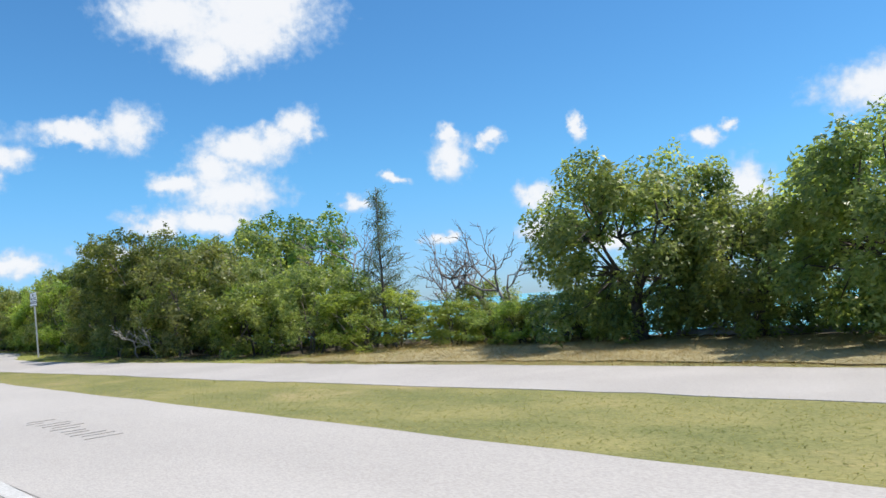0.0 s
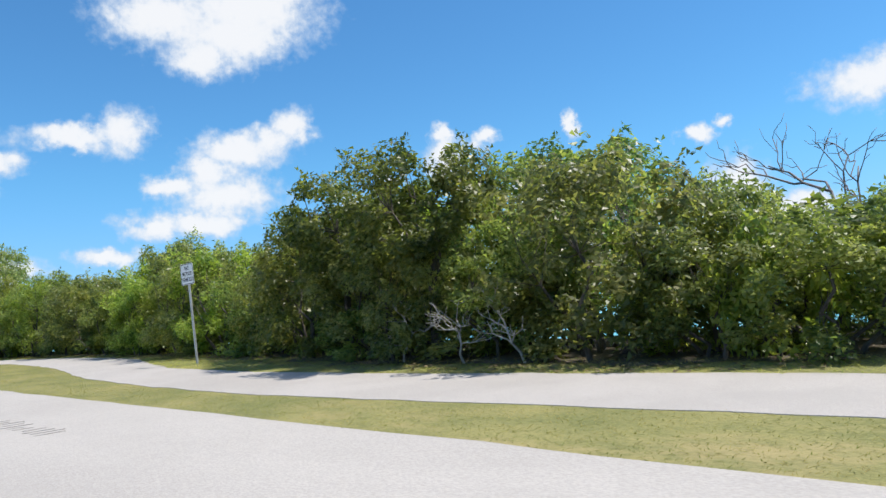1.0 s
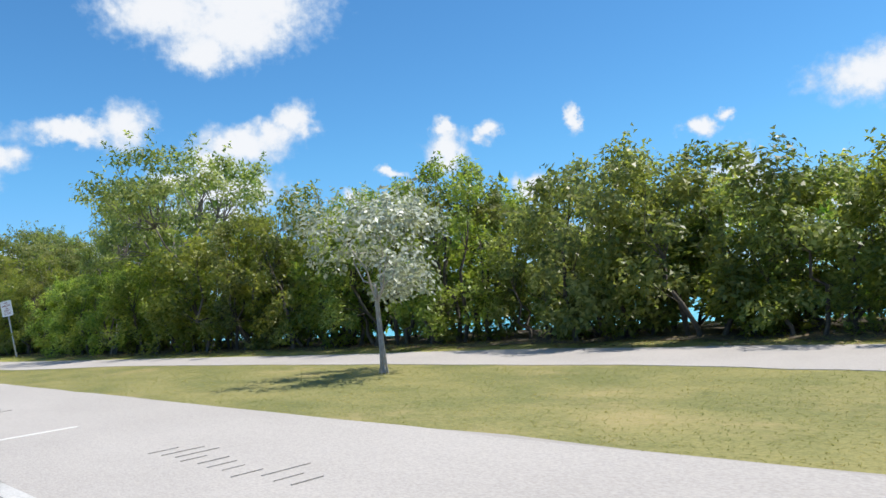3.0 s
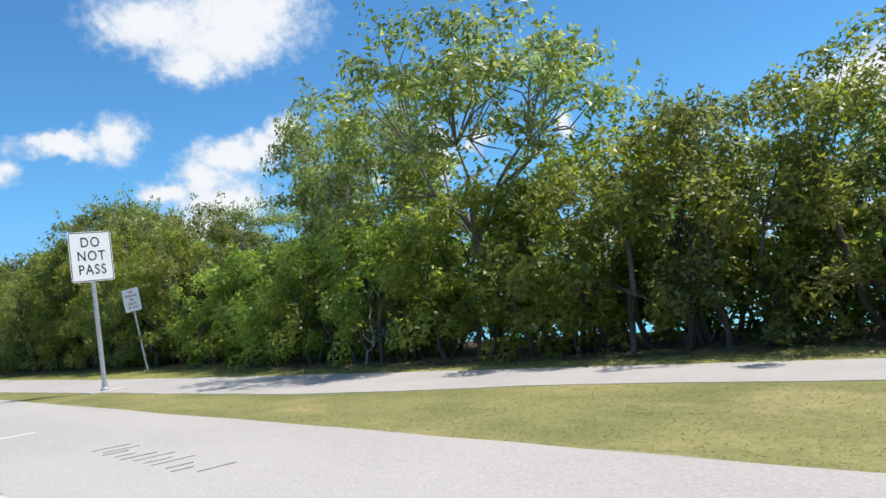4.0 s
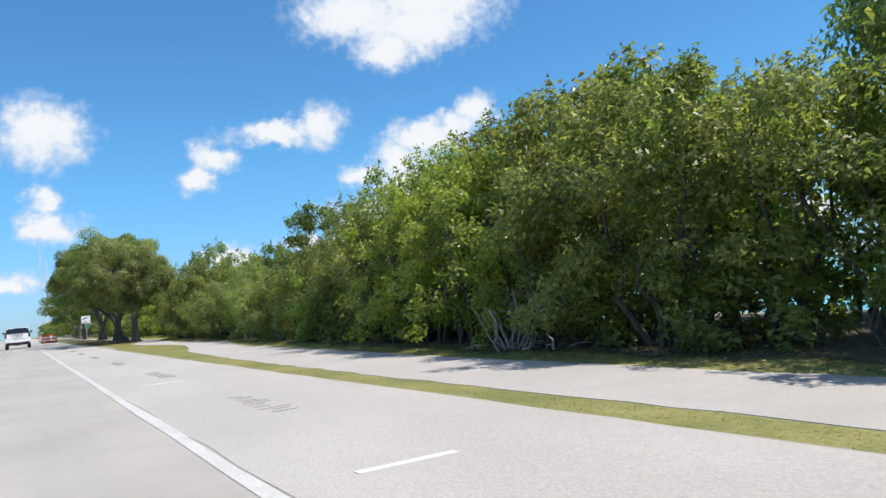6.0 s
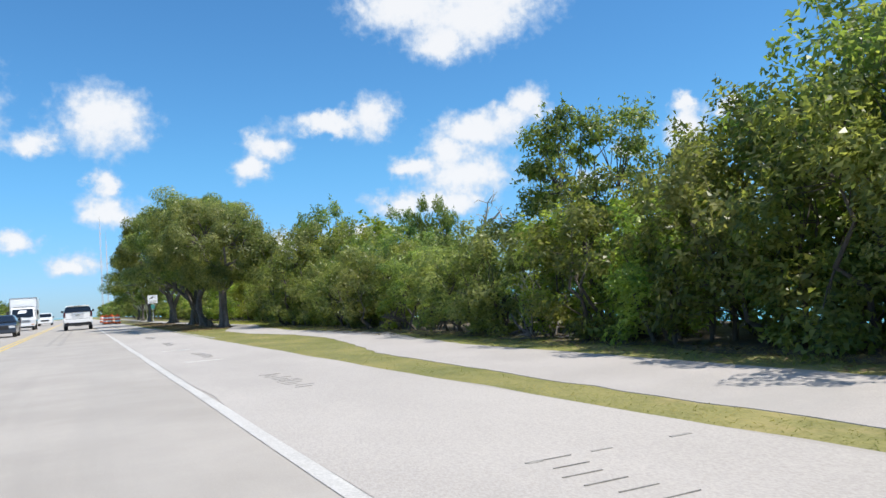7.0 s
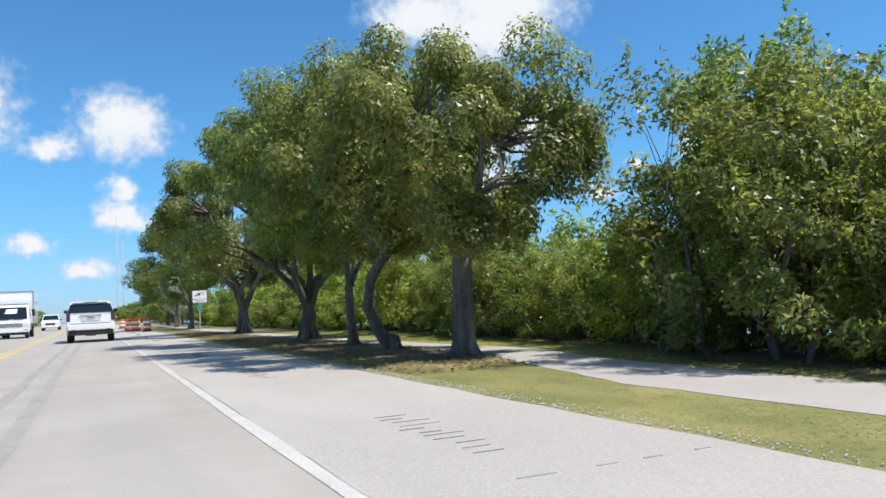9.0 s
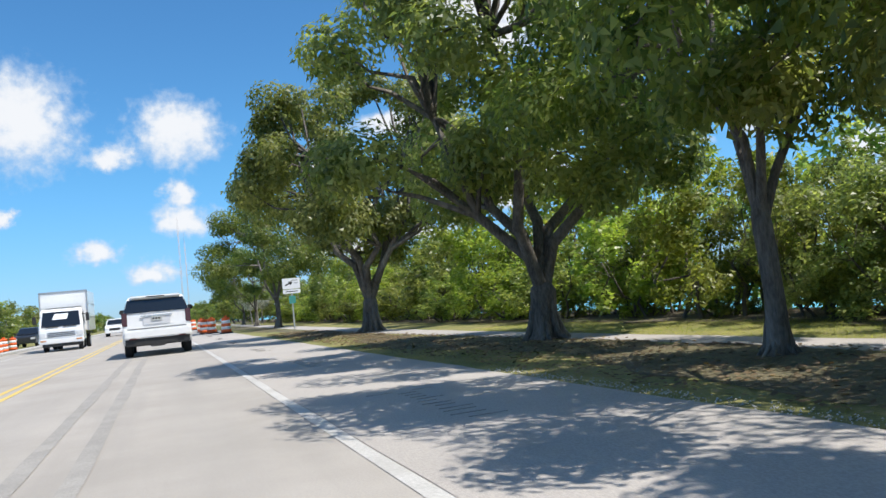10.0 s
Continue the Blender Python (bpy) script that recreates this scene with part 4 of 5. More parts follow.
def dead_tree():
    """A bleached trunk that forks into long crooked limbs."""
    rng = np.random.default_rng(53)
    top = thing("dead_tree", "bleached dead tree with long crooked bare limbs", "tree", at=pose(13.0, 115.4, -0.36))
    v, f = [], []
    tube(v, f, [(-0.2, 0.9, 0.0), (-0.1, 0.6, 1.2), (0.0, 0.35, 2.3), (0.0, 0.25, 3.1), (0, 0.22, 3.45)], [0.13, 0.11, 0.10, 0.09, 0.06], 8)
    part("trunk", limb_mesh("trunk", v, f, PALE_BARK), PALE_BARK, top)
    limbs = [([(0, 0.25, 3.1), (0.1, 0.05, 3.6), (0.1, -0.2, 3.75), (0.15, -0.3, 4.1), (0.15, -0.42, 4.45), (0.1, -0.75, 4.4)], 0.07),
             ([(0.1, -0.1, 3.7), (0.2, -0.7, 3.85), (0.3, -0.95, 4.05), (0.2, -1.25, 3.8), (0.2, -1.6, 3.7)], 0.05),
             ([(-0.1, 0.6, 2.5), (0.1, 1.2, 2.7), (0.1, 1.9, 3.1), (0.0, 2.6, 3.5), (0.1, 3.0, 3.6)], 0.045),
             ([(-0.1, 0.5, 2.3), (-0.2, 1.5, 2.75), (-0.1, 2.4, 2.85), (-0.2, 3.6, 2.7), (-0.2, 4.6, 2.8)], 0.04),
             ([(0.0, 0.3, 2.2), (0.3, -0.5, 2.5), (0.4, -1.1, 2.9), (0.3, -1.6, 2.95), (0.3, -2.1, 3.2)], 0.06)]
    for path, thick in limbs:
        v, f = [], []
        tube(v, f, path, [thick, thick * 0.85, thick * 0.65, thick * 0.45, thick * 0.25, thick * 0.12][:len(path)], 6)
        for p in path[2:]:
            for _ in range(3):
                q = np.array(p) + unit(rng.normal(size=3) + np.array([0, 0, 0.5])) * rng.uniform(0.2, 0.6)
                tube(v, f, bent_line(p, q, rng, 0.25, 3), [thick * 0.3, thick * 0.22, thick * 0.15, 0.003], 4)
        part("limb", limb_mesh("limb", v, f, PALE_BARK), PALE_BARK, top)


dead_tree()
for k, (x, y) in enumerate([(7.35, 88.3), (7.3, 88.9), (7.4, 89.7), (8.2, 80.3), (8.4, 20.4), (8.35, 21.6), (8.4, 23.1), (8.5, 63.6), (8.0, 104.6)]):
    put(bare_tree("dead_shrub", "low dead shrub of bleached bare stems", 70 + k, 1.45, 0.8, PALE_BARK, 0.022, (-0.3, -0.3), 3, group="dead shrubs"), x, y, 70 * k)

for k, (x, y) in enumerate([(8.4, 104.4), (8.6, 106.4), (8.6, 110.6), (8.7, 82.0), (9.0, 64.5), (8.7, 111.8)]):
    put(bare_tree("twisted_tree", "low twisted dark mangrove tree under the leaves", 90 + k, 1.25, 0.7, BARK, 0.05, (-0.4, 0.5 - 0.3 * k), 3, group="twisted stems"), x, y, 50 * k)


def stick_fan(x, y, seed, count, tall, wood, label):
    """Bare sticks that fan out of one spot, with broken ones lying round them."""
    rng = np.random.default_rng(seed)
    top = thing("stick_clump", label, "branches", "bare sticks", at=pose(x, y, 0))
    for k in range(count):
        q, s = rng.uniform(0, 2 * math.pi), rng.uniform(0.55, 1.0) * tall
        a = np.array([math.cos(q), math.sin(q), 0]) * rng.uniform(0.05, 0.45)
        b = a + np.array([math.cos(q) * s * rng.uniform(0.3, 0.9), math.sin(q) * s * rng.uniform(0.3, 0.9), s])
        v, f = [], []
        r = rng.uniform(0.012, 0.026)
        tube(v, f, bent_line(a - (0, 0, 0.04), b, rng, 0.07, 4), [r, r * 0.9, r * 0.8, r * 0.65, r * 0.4], 6)
        part("stick", limb_mesh("stick", v, f, wood), wood, top)
    for k in range(count):
        q, c = rng.uniform(0, 2 * math.pi), np.array([rng.uniform(-0.3, 0.5), rng.uniform(-1.3, 1.3), 0.03])
        d = np.array([math.cos(q), math.sin(q), rng.uniform(0.0, 0.25)]) * rng.uniform(0.2, 0.5)
        v, f = [], []
        r = rng.uniform(0.008, 0.02)
        tube(v, f, bent_line(c, c + d, rng, 0.1, 3), [r, r * 0.9, r * 0.8, r * 0.5], 5)
        part("fallen_stick", limb_mesh("fallen_stick", v, f, wood), wood, top)


stick_fan(hedge_foot(89.4) + 0.2, 89.4, 801, 17, 1.15, PALE_BARK, "fan of bleached bare sticks under the thicket's edge")
stick_fan(hedge_foot(104.6) + 0.25, 104.6, 802, 13, 0.7, GREY_TWIG, "low tangle of grey bare branches under the thicket's edge")

# silver sapling on the verge
sapling = plant("silver_sapling", "young slender tree with pale silvery grey leaves", "tree", 431, 2.5, 1.15, 0.9, 15, 3400, 0.085, LEAF_S, PALE_BARK, trunk=1.1, thick=0.035, stems=5, shoots=12, airy=0.35)
put(sapling, 6.5, 47.6, 30)
for x, y, turn in ((8.0, 203.8, 120), (8.1, 199.8, 210), (8.6, 201.6, 300)):
    put(sapling, x, y, turn, 1.1, 1.35)

# the row of large shade trees on the verge
SHADE_LABEL = "large old shade tree with a broad dark crown"
shade_trees = [plant("shade_tree", SHADE_LABEL, "tree", 500 + k, 7.6, 4.1, (2.5, 1.9, 2.1, 2.2)[k], (76, 84, 62, 62)[k], (48000, 52000, 35000, 35000)[k], 0.150, (LEAF_B, LEAF_B, LEAF_C, LEAF_B)[k], SHADE_BARK, trunk=(2.3, 0.8, 1.5, 2.4)[k], thick=(0.29, 0.25, 0.15, 0.16)[k],
                     stems=(5, 6, 4, 4)[k], shoots=0, flat=0.72, group="row of shade trees", kite=False, bend=((0, 0), (0, 0), (0.08, 0), (-0.62, 0.25))[k]) for k in range(4)]
for k, x, y, turn, wide, tall in [(0, 6.56, 131.1, 0, 0.70, 0.80), (3, 6.35, 134.4, 0, 0.78, 0.90), (2, 6.4, 137.6, 250, 0.80, 1.0), (1, 6.8, 143.8, 60, 1.0, 1.08),
                                  (1, 6.8, 156.3, 200, 1.05, 1.2), (2, 6.7, 178.0, 310, 1.1, 1.1), (2, 7.0, 192.0, 90, 0.85, 0.8), (2, 7.5, 207.0, 20, 0.85, 0.85)]:
    put(shade_trees[k], x, y, turn, wide, tall)

# trees across the road and far ahead
rng = random.Random(9)
for k in range(30):
    y = 168 + k * 7.5
    put(rng.choice(far_bushes), -16.5 + rng.uniform(-2, 2), y, rng.uniform(0, 360), rng.uniform(0.9, 1.3), rng.uniform(0.8, 1.05))
for k in range(26):
    y = 212 + k * 9
    put(rng.choice(far_bushes), 10.5 + rng.uniform(-2, 2), y, rng.uniform(0, 360), rng.uniform(1.0, 1.4), rng.uniform(0.75, 1.0))


# patterns that found no place
for pattern in low_bushes + tall_bushes + open_bushes + middle_trees + back_bushes + far_bushes + skirts:
    if pattern.name not in USED:
        for ob in (*pattern.children, pattern):
            bpy.data.objects.remove(ob)


# ---- signs ----
def letters(text, size, mat, parent, x, z, y, name="lettering", weight=0.012, spacing=1.0):
    font = bpy.data.curves.new("text", "FONT")
    font.body, font.size, font.align_x, font.align_y, font.extrude, font.offset = text, size, "CENTER", "CENTER", 0.001, size * weight
    font.space_character = spacing
    ob = bpy.data.objects.new("text", font)
    scene.collection.objects.link(ob)
    bpy.context.view_layer.update()
    me = bpy.data.meshes.new_from_object(ob.evaluated_get(bpy.context.evaluated_depsgraph_get()))
    bpy.data.objects.remove(ob)
    bpy.data.curves.remove(font)
    me.materials.clear()
    me.materials.append(mat)
    got = part(name, me, mat, parent)
    got.matrix_basis = pose(x, y, z, 90, 0, 0) @ Matrix.Diagonal((0.80, 1, 1, 1))
    return got


def plate_shape(wide, tall, thick, corner, y, bm=None):
    """An upright plate with rounded corners, its front at y, facing -y."""
    bm = bm or bmesh.new()
    ring = []
    for cx, cz, a0 in ((1, 1, 0), (-1, 1, 90), (-1, -1, 180), (1, -1, 270)):
        for k in range(5):
            a = radians(a0 + 22.5 * k)
            ring.append((cx * (wide / 2 - corner) + corner * math.cos(a), cz * (tall / 2 - corner) + corner * math.sin(a)))
    a = [bm.verts.new((p, y, q)) for p, q in ring]
    b = [bm.verts.new((p, y + thick, q)) for p, q in ring]
    bm.faces.new(a)
    bm.faces.new(b[::-1])
    for i in range(len(ring)):
        j = (i + 1) % len(ring)
        bm.faces.new((a[j], a[i], b[i], b[j]))
    bmesh.ops.recalc_face_normals(bm, faces=bm.faces)
    return bm


def border(parent, wide, tall, corner, bar, mat, y):
    """A thin painted frame on a plate."""
    bm = bmesh.new()
    rings = []
    for inset in (0.0, bar):
        ring = []
        w2, h2, c = wide / 2 - inset, tall / 2 - inset, max(0.004, corner - inset)
        for cx, cz, a0 in ((1, 1, 0), (-1, 1, 90), (-1, -1, 180), (1, -1, 270)):
            for k in range(5):
                a = radians(a0 + 22.5 * k)
                ring.append(bm.verts.new((cx * (w2 - c) + c * math.cos(a), y, cz * (h2 - c) + c * math.sin(a))))
        rings.append(ring)
    for i in range(20):
        j = (i + 1) % 20
        bm.faces.new((rings[0][i], rings[0][j], rings[1][j], rings[1][i]))
    part("border", bm, mat, parent)


def road_sign(label, wide, tall, middle, lines, size, step, ink, frame_ink, post_wide, post_round, at, weight=0.012, spacing=1.0):
    top = thing("road_sign", label, "sign", at=at)
    post = drum_shape([(post_wide / 2, -0.1), (post_wide / 2, middle + tall * 0.42)], 12) if post_round else box(-post_wide / 2, post_wide / 2, -post_wide / 2, post_wide / 2, -0.1, middle + tall * 0.42, 0.006)
    part("post", post, GALVANISED, top, "galvanised steel post")
    front = -post_wide / 2 - 0.006
    panel = part("panel", plate_shape(wide, tall, 0.004, 0.04, front), SIGN_WHITE, top, "white sheet panel with rounded corners")
    panel.matrix_basis = pose(0, 0, middle)
    if frame_ink:
        border(panel, wide - 0.022, tall - 0.022, 0.034, 0.014, frame_ink, front - 0.0015)
    n = len(lines)
    for k, text in enumerate(lines):
        letters(text, size, ink, panel, 0, (n / 2 - 0.5 - k) * step + 0.005, front - 0.0015, "lettering", weight, spacing)
    for z in (-tall * 0.36, tall * 0.40):
        bolt = drum_shape([(0.012, -0.004), (0.012, 0.002), (0.007, 0.005)], 8)
        b = part("bolt", bolt, GALVANISED, panel)
        b.matrix_basis = pose(0, front - 0.001, z, 90, 0, 0)
    return top


no_pass = road_sign("white DO NOT PASS sign on a grey steel post", 0.76, 0.94, 2.53, ["DO", "NOT", "PASS"], 0.262, 0.258, SIGN_BLACK, SIGN_BLACK, 0.085, True, pose(5.1, 67.15, 0, 0, -2.0, -4), 0.006, 1.18)
part("collar", drum_shape([(0.085, 0.0), (0.085, 0.05), (0.055, 0.07), (0.055, 0.14)], 14), GALVANISED, no_pass, "steel base collar")
pad = thing("concrete_pad", "small pale concrete pad in the grass under a sign", "footing", at=pose(5.1, 67.15, 0))
part("slab", box(-0.34, 0.34, -0.26, 0.26, -0.06, 0.012, 0.01), CONCRETE, pad)
road_sign("white NO MOTOR VEHICLES sign on a thin leaning post", 0.50, 0.50, 2.12, ["NO", "MOTOR", "VEHICLES"], 0.125, 0.135, SIGN_BLACK, SIGN_BLACK, 0.045, False, pose(8.08, 30.22, 0, 1.0, -2.5, -80))
road_sign("faded white no parking sign on a leaning post", 0.46, 0.61, 1.92, ["NO", "PARKING", "ON", "RIGHT", "OF WAY"], 0.098, 0.105, SIGN_RED, None, 0.05, False, pose(8.1, 72.5, 0, 0, -8.5, -48))


def guide_sign():
    top = thing("guide_sign", "white arrow sign over a plate on a steel post", "sign", at=pose(6.45, 170.5, 0, 0, 0, -3))
    part("post", box(-0.035, 0.035, -0.035, 0.035, -0.1, 2.6, 0.006), GALVANISED, top)
    panel = part("panel", plate_shape(0.90, 0.55, 0.004, 0.03, -0.042), SIGN_WHITE, top, "white panel with a dark arrow")
    panel.matrix_basis = pose(0, 0, 2.36)
    arrow = bmesh.new()
    pts = [(-0.30, -0.12), (-0.08, -0.02), (-0.02, -0.10), (0.08, 0.10), (-0.16, 0.10), (-0.12, 0.02), (-0.33, -0.05)]
    arrow.faces.new([arrow.verts.new((x, -0.0455, z)) for x, z in pts])
    part("arrow", arrow, SIGN_BLACK, panel)
    for k, (a, b, z) in enumerate([(0.0, 0.34, 0.16), (0.12, 0.34, 0.02)]):
        part("bar", box(a, b, -0.046, -0.044, z - 0.012, z + 0.012), SIGN_BLACK, panel)
    low = part("plate", plate_shape(0.90, 0.20, 0.004, 0.02, -0.042), SIGN_WHITE, top, "white plate under the panel")
    low.matrix_basis = pose(0, 0, 1.95)
    part("bar", box(-0.3, 0.3, -0.046, -0.044, -0.02, 0.02), SIGN_BLACK, low)
    teal = part("marker", plate_shape(0.34, 0.40, 0.004, 0.02, -0.042), SIGN_TEAL, top, "small green marker plate")
    teal.matrix_basis = pose(0, 0, 1.52)


guide_sign()


# ---- traffic drums ----
def traffic_drum():
    top = thing("traffic_drum", "orange and white striped plastic traffic drum", "traffic drum", "traffic drums")
    part("base", drum_shape([(0.37, 0.0), (0.37, 0.05), (0.30, 0.08)], 18), TYRE, top, "black rubber base")
    z, r = 0.08, 0.29
    for k in range(5):
        tall = 0.17
        mat = ORANGE if k % 2 == 0 else BAND_WHITE
        part("band", drum_shape([(r, z), (r - 0.008, z + tall - 0.01), (r - 0.02, z + tall)], 18), mat, top, "orange band" if k % 2 == 0 else "white band", True)
        z += tall
        r -= 0.014
    part("handle", box(-0.10, 0.10, -0.02, 0.02, z - 0.01, z + 0.10, 0.012), ORANGE, top)
    return top


drum = traffic_drum()
for x, y in [(3.5, 176.5), (2.95, 180.6), (2.55, 181.6), (3.3, 186.0), (2.7, 188.0), (3.0, 195.0), (2.7, 203.0), (-9.4, 184.0), (-9.6, 187.0), (-9.9, 192.0)]:
    put(drum, x, y, 40 * x)


# ---- vehicles ----
def wheel(parent, x, y, r, wide=0.24):
    tyre = part("wheel", drum_shape([(r * 0.93, -wide / 2), (r, -wide * 0.35), (r, wide * 0.35), (r * 0.93, wide / 2)], 24, None, "x"), TYRE, parent, "", True)
    tyre.matrix_basis = pose(x, y, r)
    s = 1 if x > 0 else -1
    rim = bmesh.new()
    drum_shape([(r * 0.60, -0.02), (r * 0.62, 0.01), (r * 0.5, 0.015), (r * 0.16, 0.03)], 20, rim, "x")
    hub = part("rim", rim, ALLOY, tyre, "alloy rim")
    hub.matrix_basis = pose(s * wide * 0.46, 0, 0, 0, 0, 0 if s > 0 else 180)


def lerp(a, b, f):
    return a + (b - a) * f


def vehicle(name, label, paint, low, top_line, half, belt, roof, half_roof, wheels, r, at, tail, nose, windows, dark_pillars=False):
    """A car, its tail at y = 0 and its nose ahead. low: side profile of the body; top_line: rear foot, rear roof, front roof and front foot of the cabin (y, z)."""
    car = thing(name, label, "car", at=at)
    part("body", prism(low, lambda z: half - 0.05 * max(0, (z - belt * 0.55) / (belt * 0.45)) - (0.05 if z < 0.4 else 0), 0.035), paint, car)

    def cabin_half(z):
        return lerp(half - 0.05, half_roof, min(1, max(0, (z - belt) / (roof - belt))))

    part("cabin", prism([(y, z) for y, z in top_line], cabin_half, 0.03), paint, car)
    (ry, rz), (ty, tz), (fy, fz), (wy, wz) = top_line[0], top_line[1], top_line[-2], top_line[-1]

    def pane(pane_name, a, b, f0, f1, out, inset):
        (ya, za), (yb, zb) = (lerp(a[0], b[0], f0), lerp(a[1], b[1], f0)), (lerp(a[0], b[0], f1), lerp(a[1], b[1], f1))
        h0, h1 = cabin_half(za) - inset, cabin_half(zb) - inset
        part(pane_name, slab([(-h0, ya + out, za), (h0, ya + out, za), (h1, yb + out, zb), (-h1, yb + out, zb)], 0.006 if out < 0 else -0.006), CAR_GLASS, car, "dark tinted glass")

    pane("rear_window", (ry, rz), (ty, tz), 0.06 if dark_pillars else 0.12, 0.94, -0.012, 0.012 if dark_pillars else 0.09)
    pane("windscreen", (wy, wz), (fy, fz), 0.10, 0.92, 0.012, 0.07)
    for s in (-1, 1):
        for y0, y1 in windows:
            z0, z1 = belt + 0.06, roof - 0.14
            x0, x1 = s * (cabin_half(z0) + 0.004), s * (cabin_half(z1) + 0.004)
            cut0, cut1 = (0.16 if y0 == windows[0][0] else 0.0), (0.30 if y1 == windows[-1][1] else 0.0)
            part("side_window", slab([(x0, y0, z0), (x0, y1, z0), (x1, y1 - cut1, z1), (x1, y0 + cut0, z1)][::s], 0.005), CAR_GLASS, car, "dark tinted glass")
        part("mirror", box(min(s * half, s * (half + 0.20)), max(s * half, s * (half + 0.20)), windows[-1][1] - 0.12, windows[-1][1] - 0.02, belt + 0.04, belt + 0.20, 0.03), TRIM_BLACK, car, "black door mirror")
        for y in wheels:
            wheel(car, s * (half - 0.14), y, r)
        part("taillight", box(min(s * (half - 0.17), s * (half - 0.012)), max(s * (half - 0.17), s * (half - 0.012)), tail - 0.012, tail + 0.16, belt * 0.72, belt * 1.02, 0.02), RED_LAMP, car, "red tail light")
        part("headlight", box(min(s * (half - 0.42), s * (half - 0.05)), max(s * (half - 0.42), s * (half - 0.05)), nose - 0.16, nose + 0.012, belt * 0.60, belt * 0.74, 0.02), CLEAR_LAMP, car, "clear headlight")
    part("rear_bumper", box(-half + 0.04, half - 0.04, tail - 0.10, tail + 0.18, belt * 0.42, belt * 0.62, 0.04), paint, car)
    part("lower_valance", box(-half + 0.08, half - 0.08, tail - 0.05, tail + 0.25, belt * 0.25, belt * 0.44, 0.03), TRIM_BLACK, car, "black plastic valance")
    part("front_bumper", box(-half + 0.04, half - 0.04, nose - 0.18, nose + 0.08, belt * 0.30, belt * 0.52, 0.04), paint, car)
    part("grille", box(-half * 0.55, half * 0.55, nose - 0.05, nose + 0.02, belt * 0.52, belt * 0.76, 0.02), TRIM_BLACK, car, "black grille")
    plate = part("number_plate", box(-0.16, 0.16, tail - 0.03, tail - 0.012, belt * 0.80, belt * 0.80 + 0.15, 0.006), PLATE_GREY, car, "number plate with plain bars")
    for k in range(3):
        part("bar", box(-0.12 + 0.085 * k, -0.06 + 0.085 * k, tail - 0.034, tail - 0.031, belt * 0.80 + 0.05, belt * 0.80 + 0.10), SIGN_BLACK, plate)
    return car


suv = vehicle("suv", "large white family car with a dark rear window", CAR_WHITE,
              [(0.05, 0.42), (0.0, 0.60), (0.02, 1.34), (3.85, 1.34), (4.95, 1.20), (5.12, 1.05), (5.16, 0.5), (5.05, 0.36), (0.2, 0.36)],
              [(0.03, 1.34), (0.22, 1.80), (0.34, 1.87), (2.9, 1.89), (3.15, 1.85), (3.98, 1.34)], 1.02, 1.36, 1.88, 0.80,
              (0.98, 4.05), 0.40, pose(-0.12, 156.2, 0, 0, 0, 0), 0.0, 5.14, ((0.30, 1.45), (1.52, 2.45), (2.52, 3.55)), True)
part("plate_recess", box(-0.40, 0.40, -0.012, 0.02, 0.98, 1.24, 0.01), plain("silver_recess", (0.62, 0.63, 0.65), 0.4), suv, "silver plate recess")
part("chrome_strip", box(-0.46, 0.46, -0.035, 0.0, 1.235, 1.275, 0.008), CHROME, suv, "chrome strip")
part("tailgate_seam", box(-0.86, 0.86, -0.008, 0.01, 0.865, 0.885, 0.0), TRIM_BLACK, suv, "dark gap under the tailgate")
part("spoiler", box(-0.74, 0.74, 0.10, 0.42, 1.81, 1.89, 0.03), CAR_WHITE, suv)
part("brake_lamp", box(-0.27, 0.27, 0.085, 0.11, 1.835, 1.865, 0.004), TRIM_BLACK, suv, "dark high brake lamp")
part("tow_cover", box(-0.22, 0.22, -0.06, 0.05, 0.30, 0.44, 0.02), TRIM_BLACK, suv)
for s in (-1, 1):
    part("roof_rail", box(s * 0.70 - 0.02, s * 0.70 + 0.02, 0.6, 3.0, 1.88, 1.93, 0.01), CHROME, suv, "chrome roof rail")
    part("reflector", box(s * 0.72 - 0.10, s * 0.72 + 0.10, -0.108, -0.095, 0.56, 0.60, 0.004), RED_LAMP, suv)

vehicle("sedan", "dark blue saloon car on the oncoming lane", CAR_BLUE,
        [(0.05, 0.34), (0.0, 0.55), (0.05, 0.98), (0.9, 1.02), (3.3, 0.98), (4.5, 0.80), (4.72, 0.66), (4.75, 0.40), (4.6, 0.26), (0.2, 0.26)],
        [(0.55, 1.0), (1.25, 1.36), (1.5, 1.43), (2.4, 1.44), (2.6, 1.41), (3.5, 0.98)], 0.90, 0.99, 1.44, 0.60,
        (0.95, 3.75), 0.33, pose(-4.55, 151.6, 0, 0, 0, 180), 0.0, 4.74, ((1.15, 2.05), (2.12, 3.05)))
vehicle("parked_car", "black car standing beyond the kerb", CAR_BLACK,
        [(0.05, 0.40), (0.0, 0.58), (0.03, 1.08), (3.2, 1.08), (4.3, 0.95), (4.5, 0.78), (4.55, 0.46), (4.4, 0.32), (0.2, 0.32)],
        [(0.05, 1.08), (0.40, 1.60), (0.55, 1.66), (2.2, 1.68), (2.5, 1.63), (3.35, 1.08)], 0.93, 1.08, 1.68, 0.68,
        (0.9, 3.6), 0.36, pose(-10.6, 208.0, 0, 0, 0, 176), 0.0, 4.53, ((0.5, 1.3), (1.38, 2.1), (2.18, 2.95)))
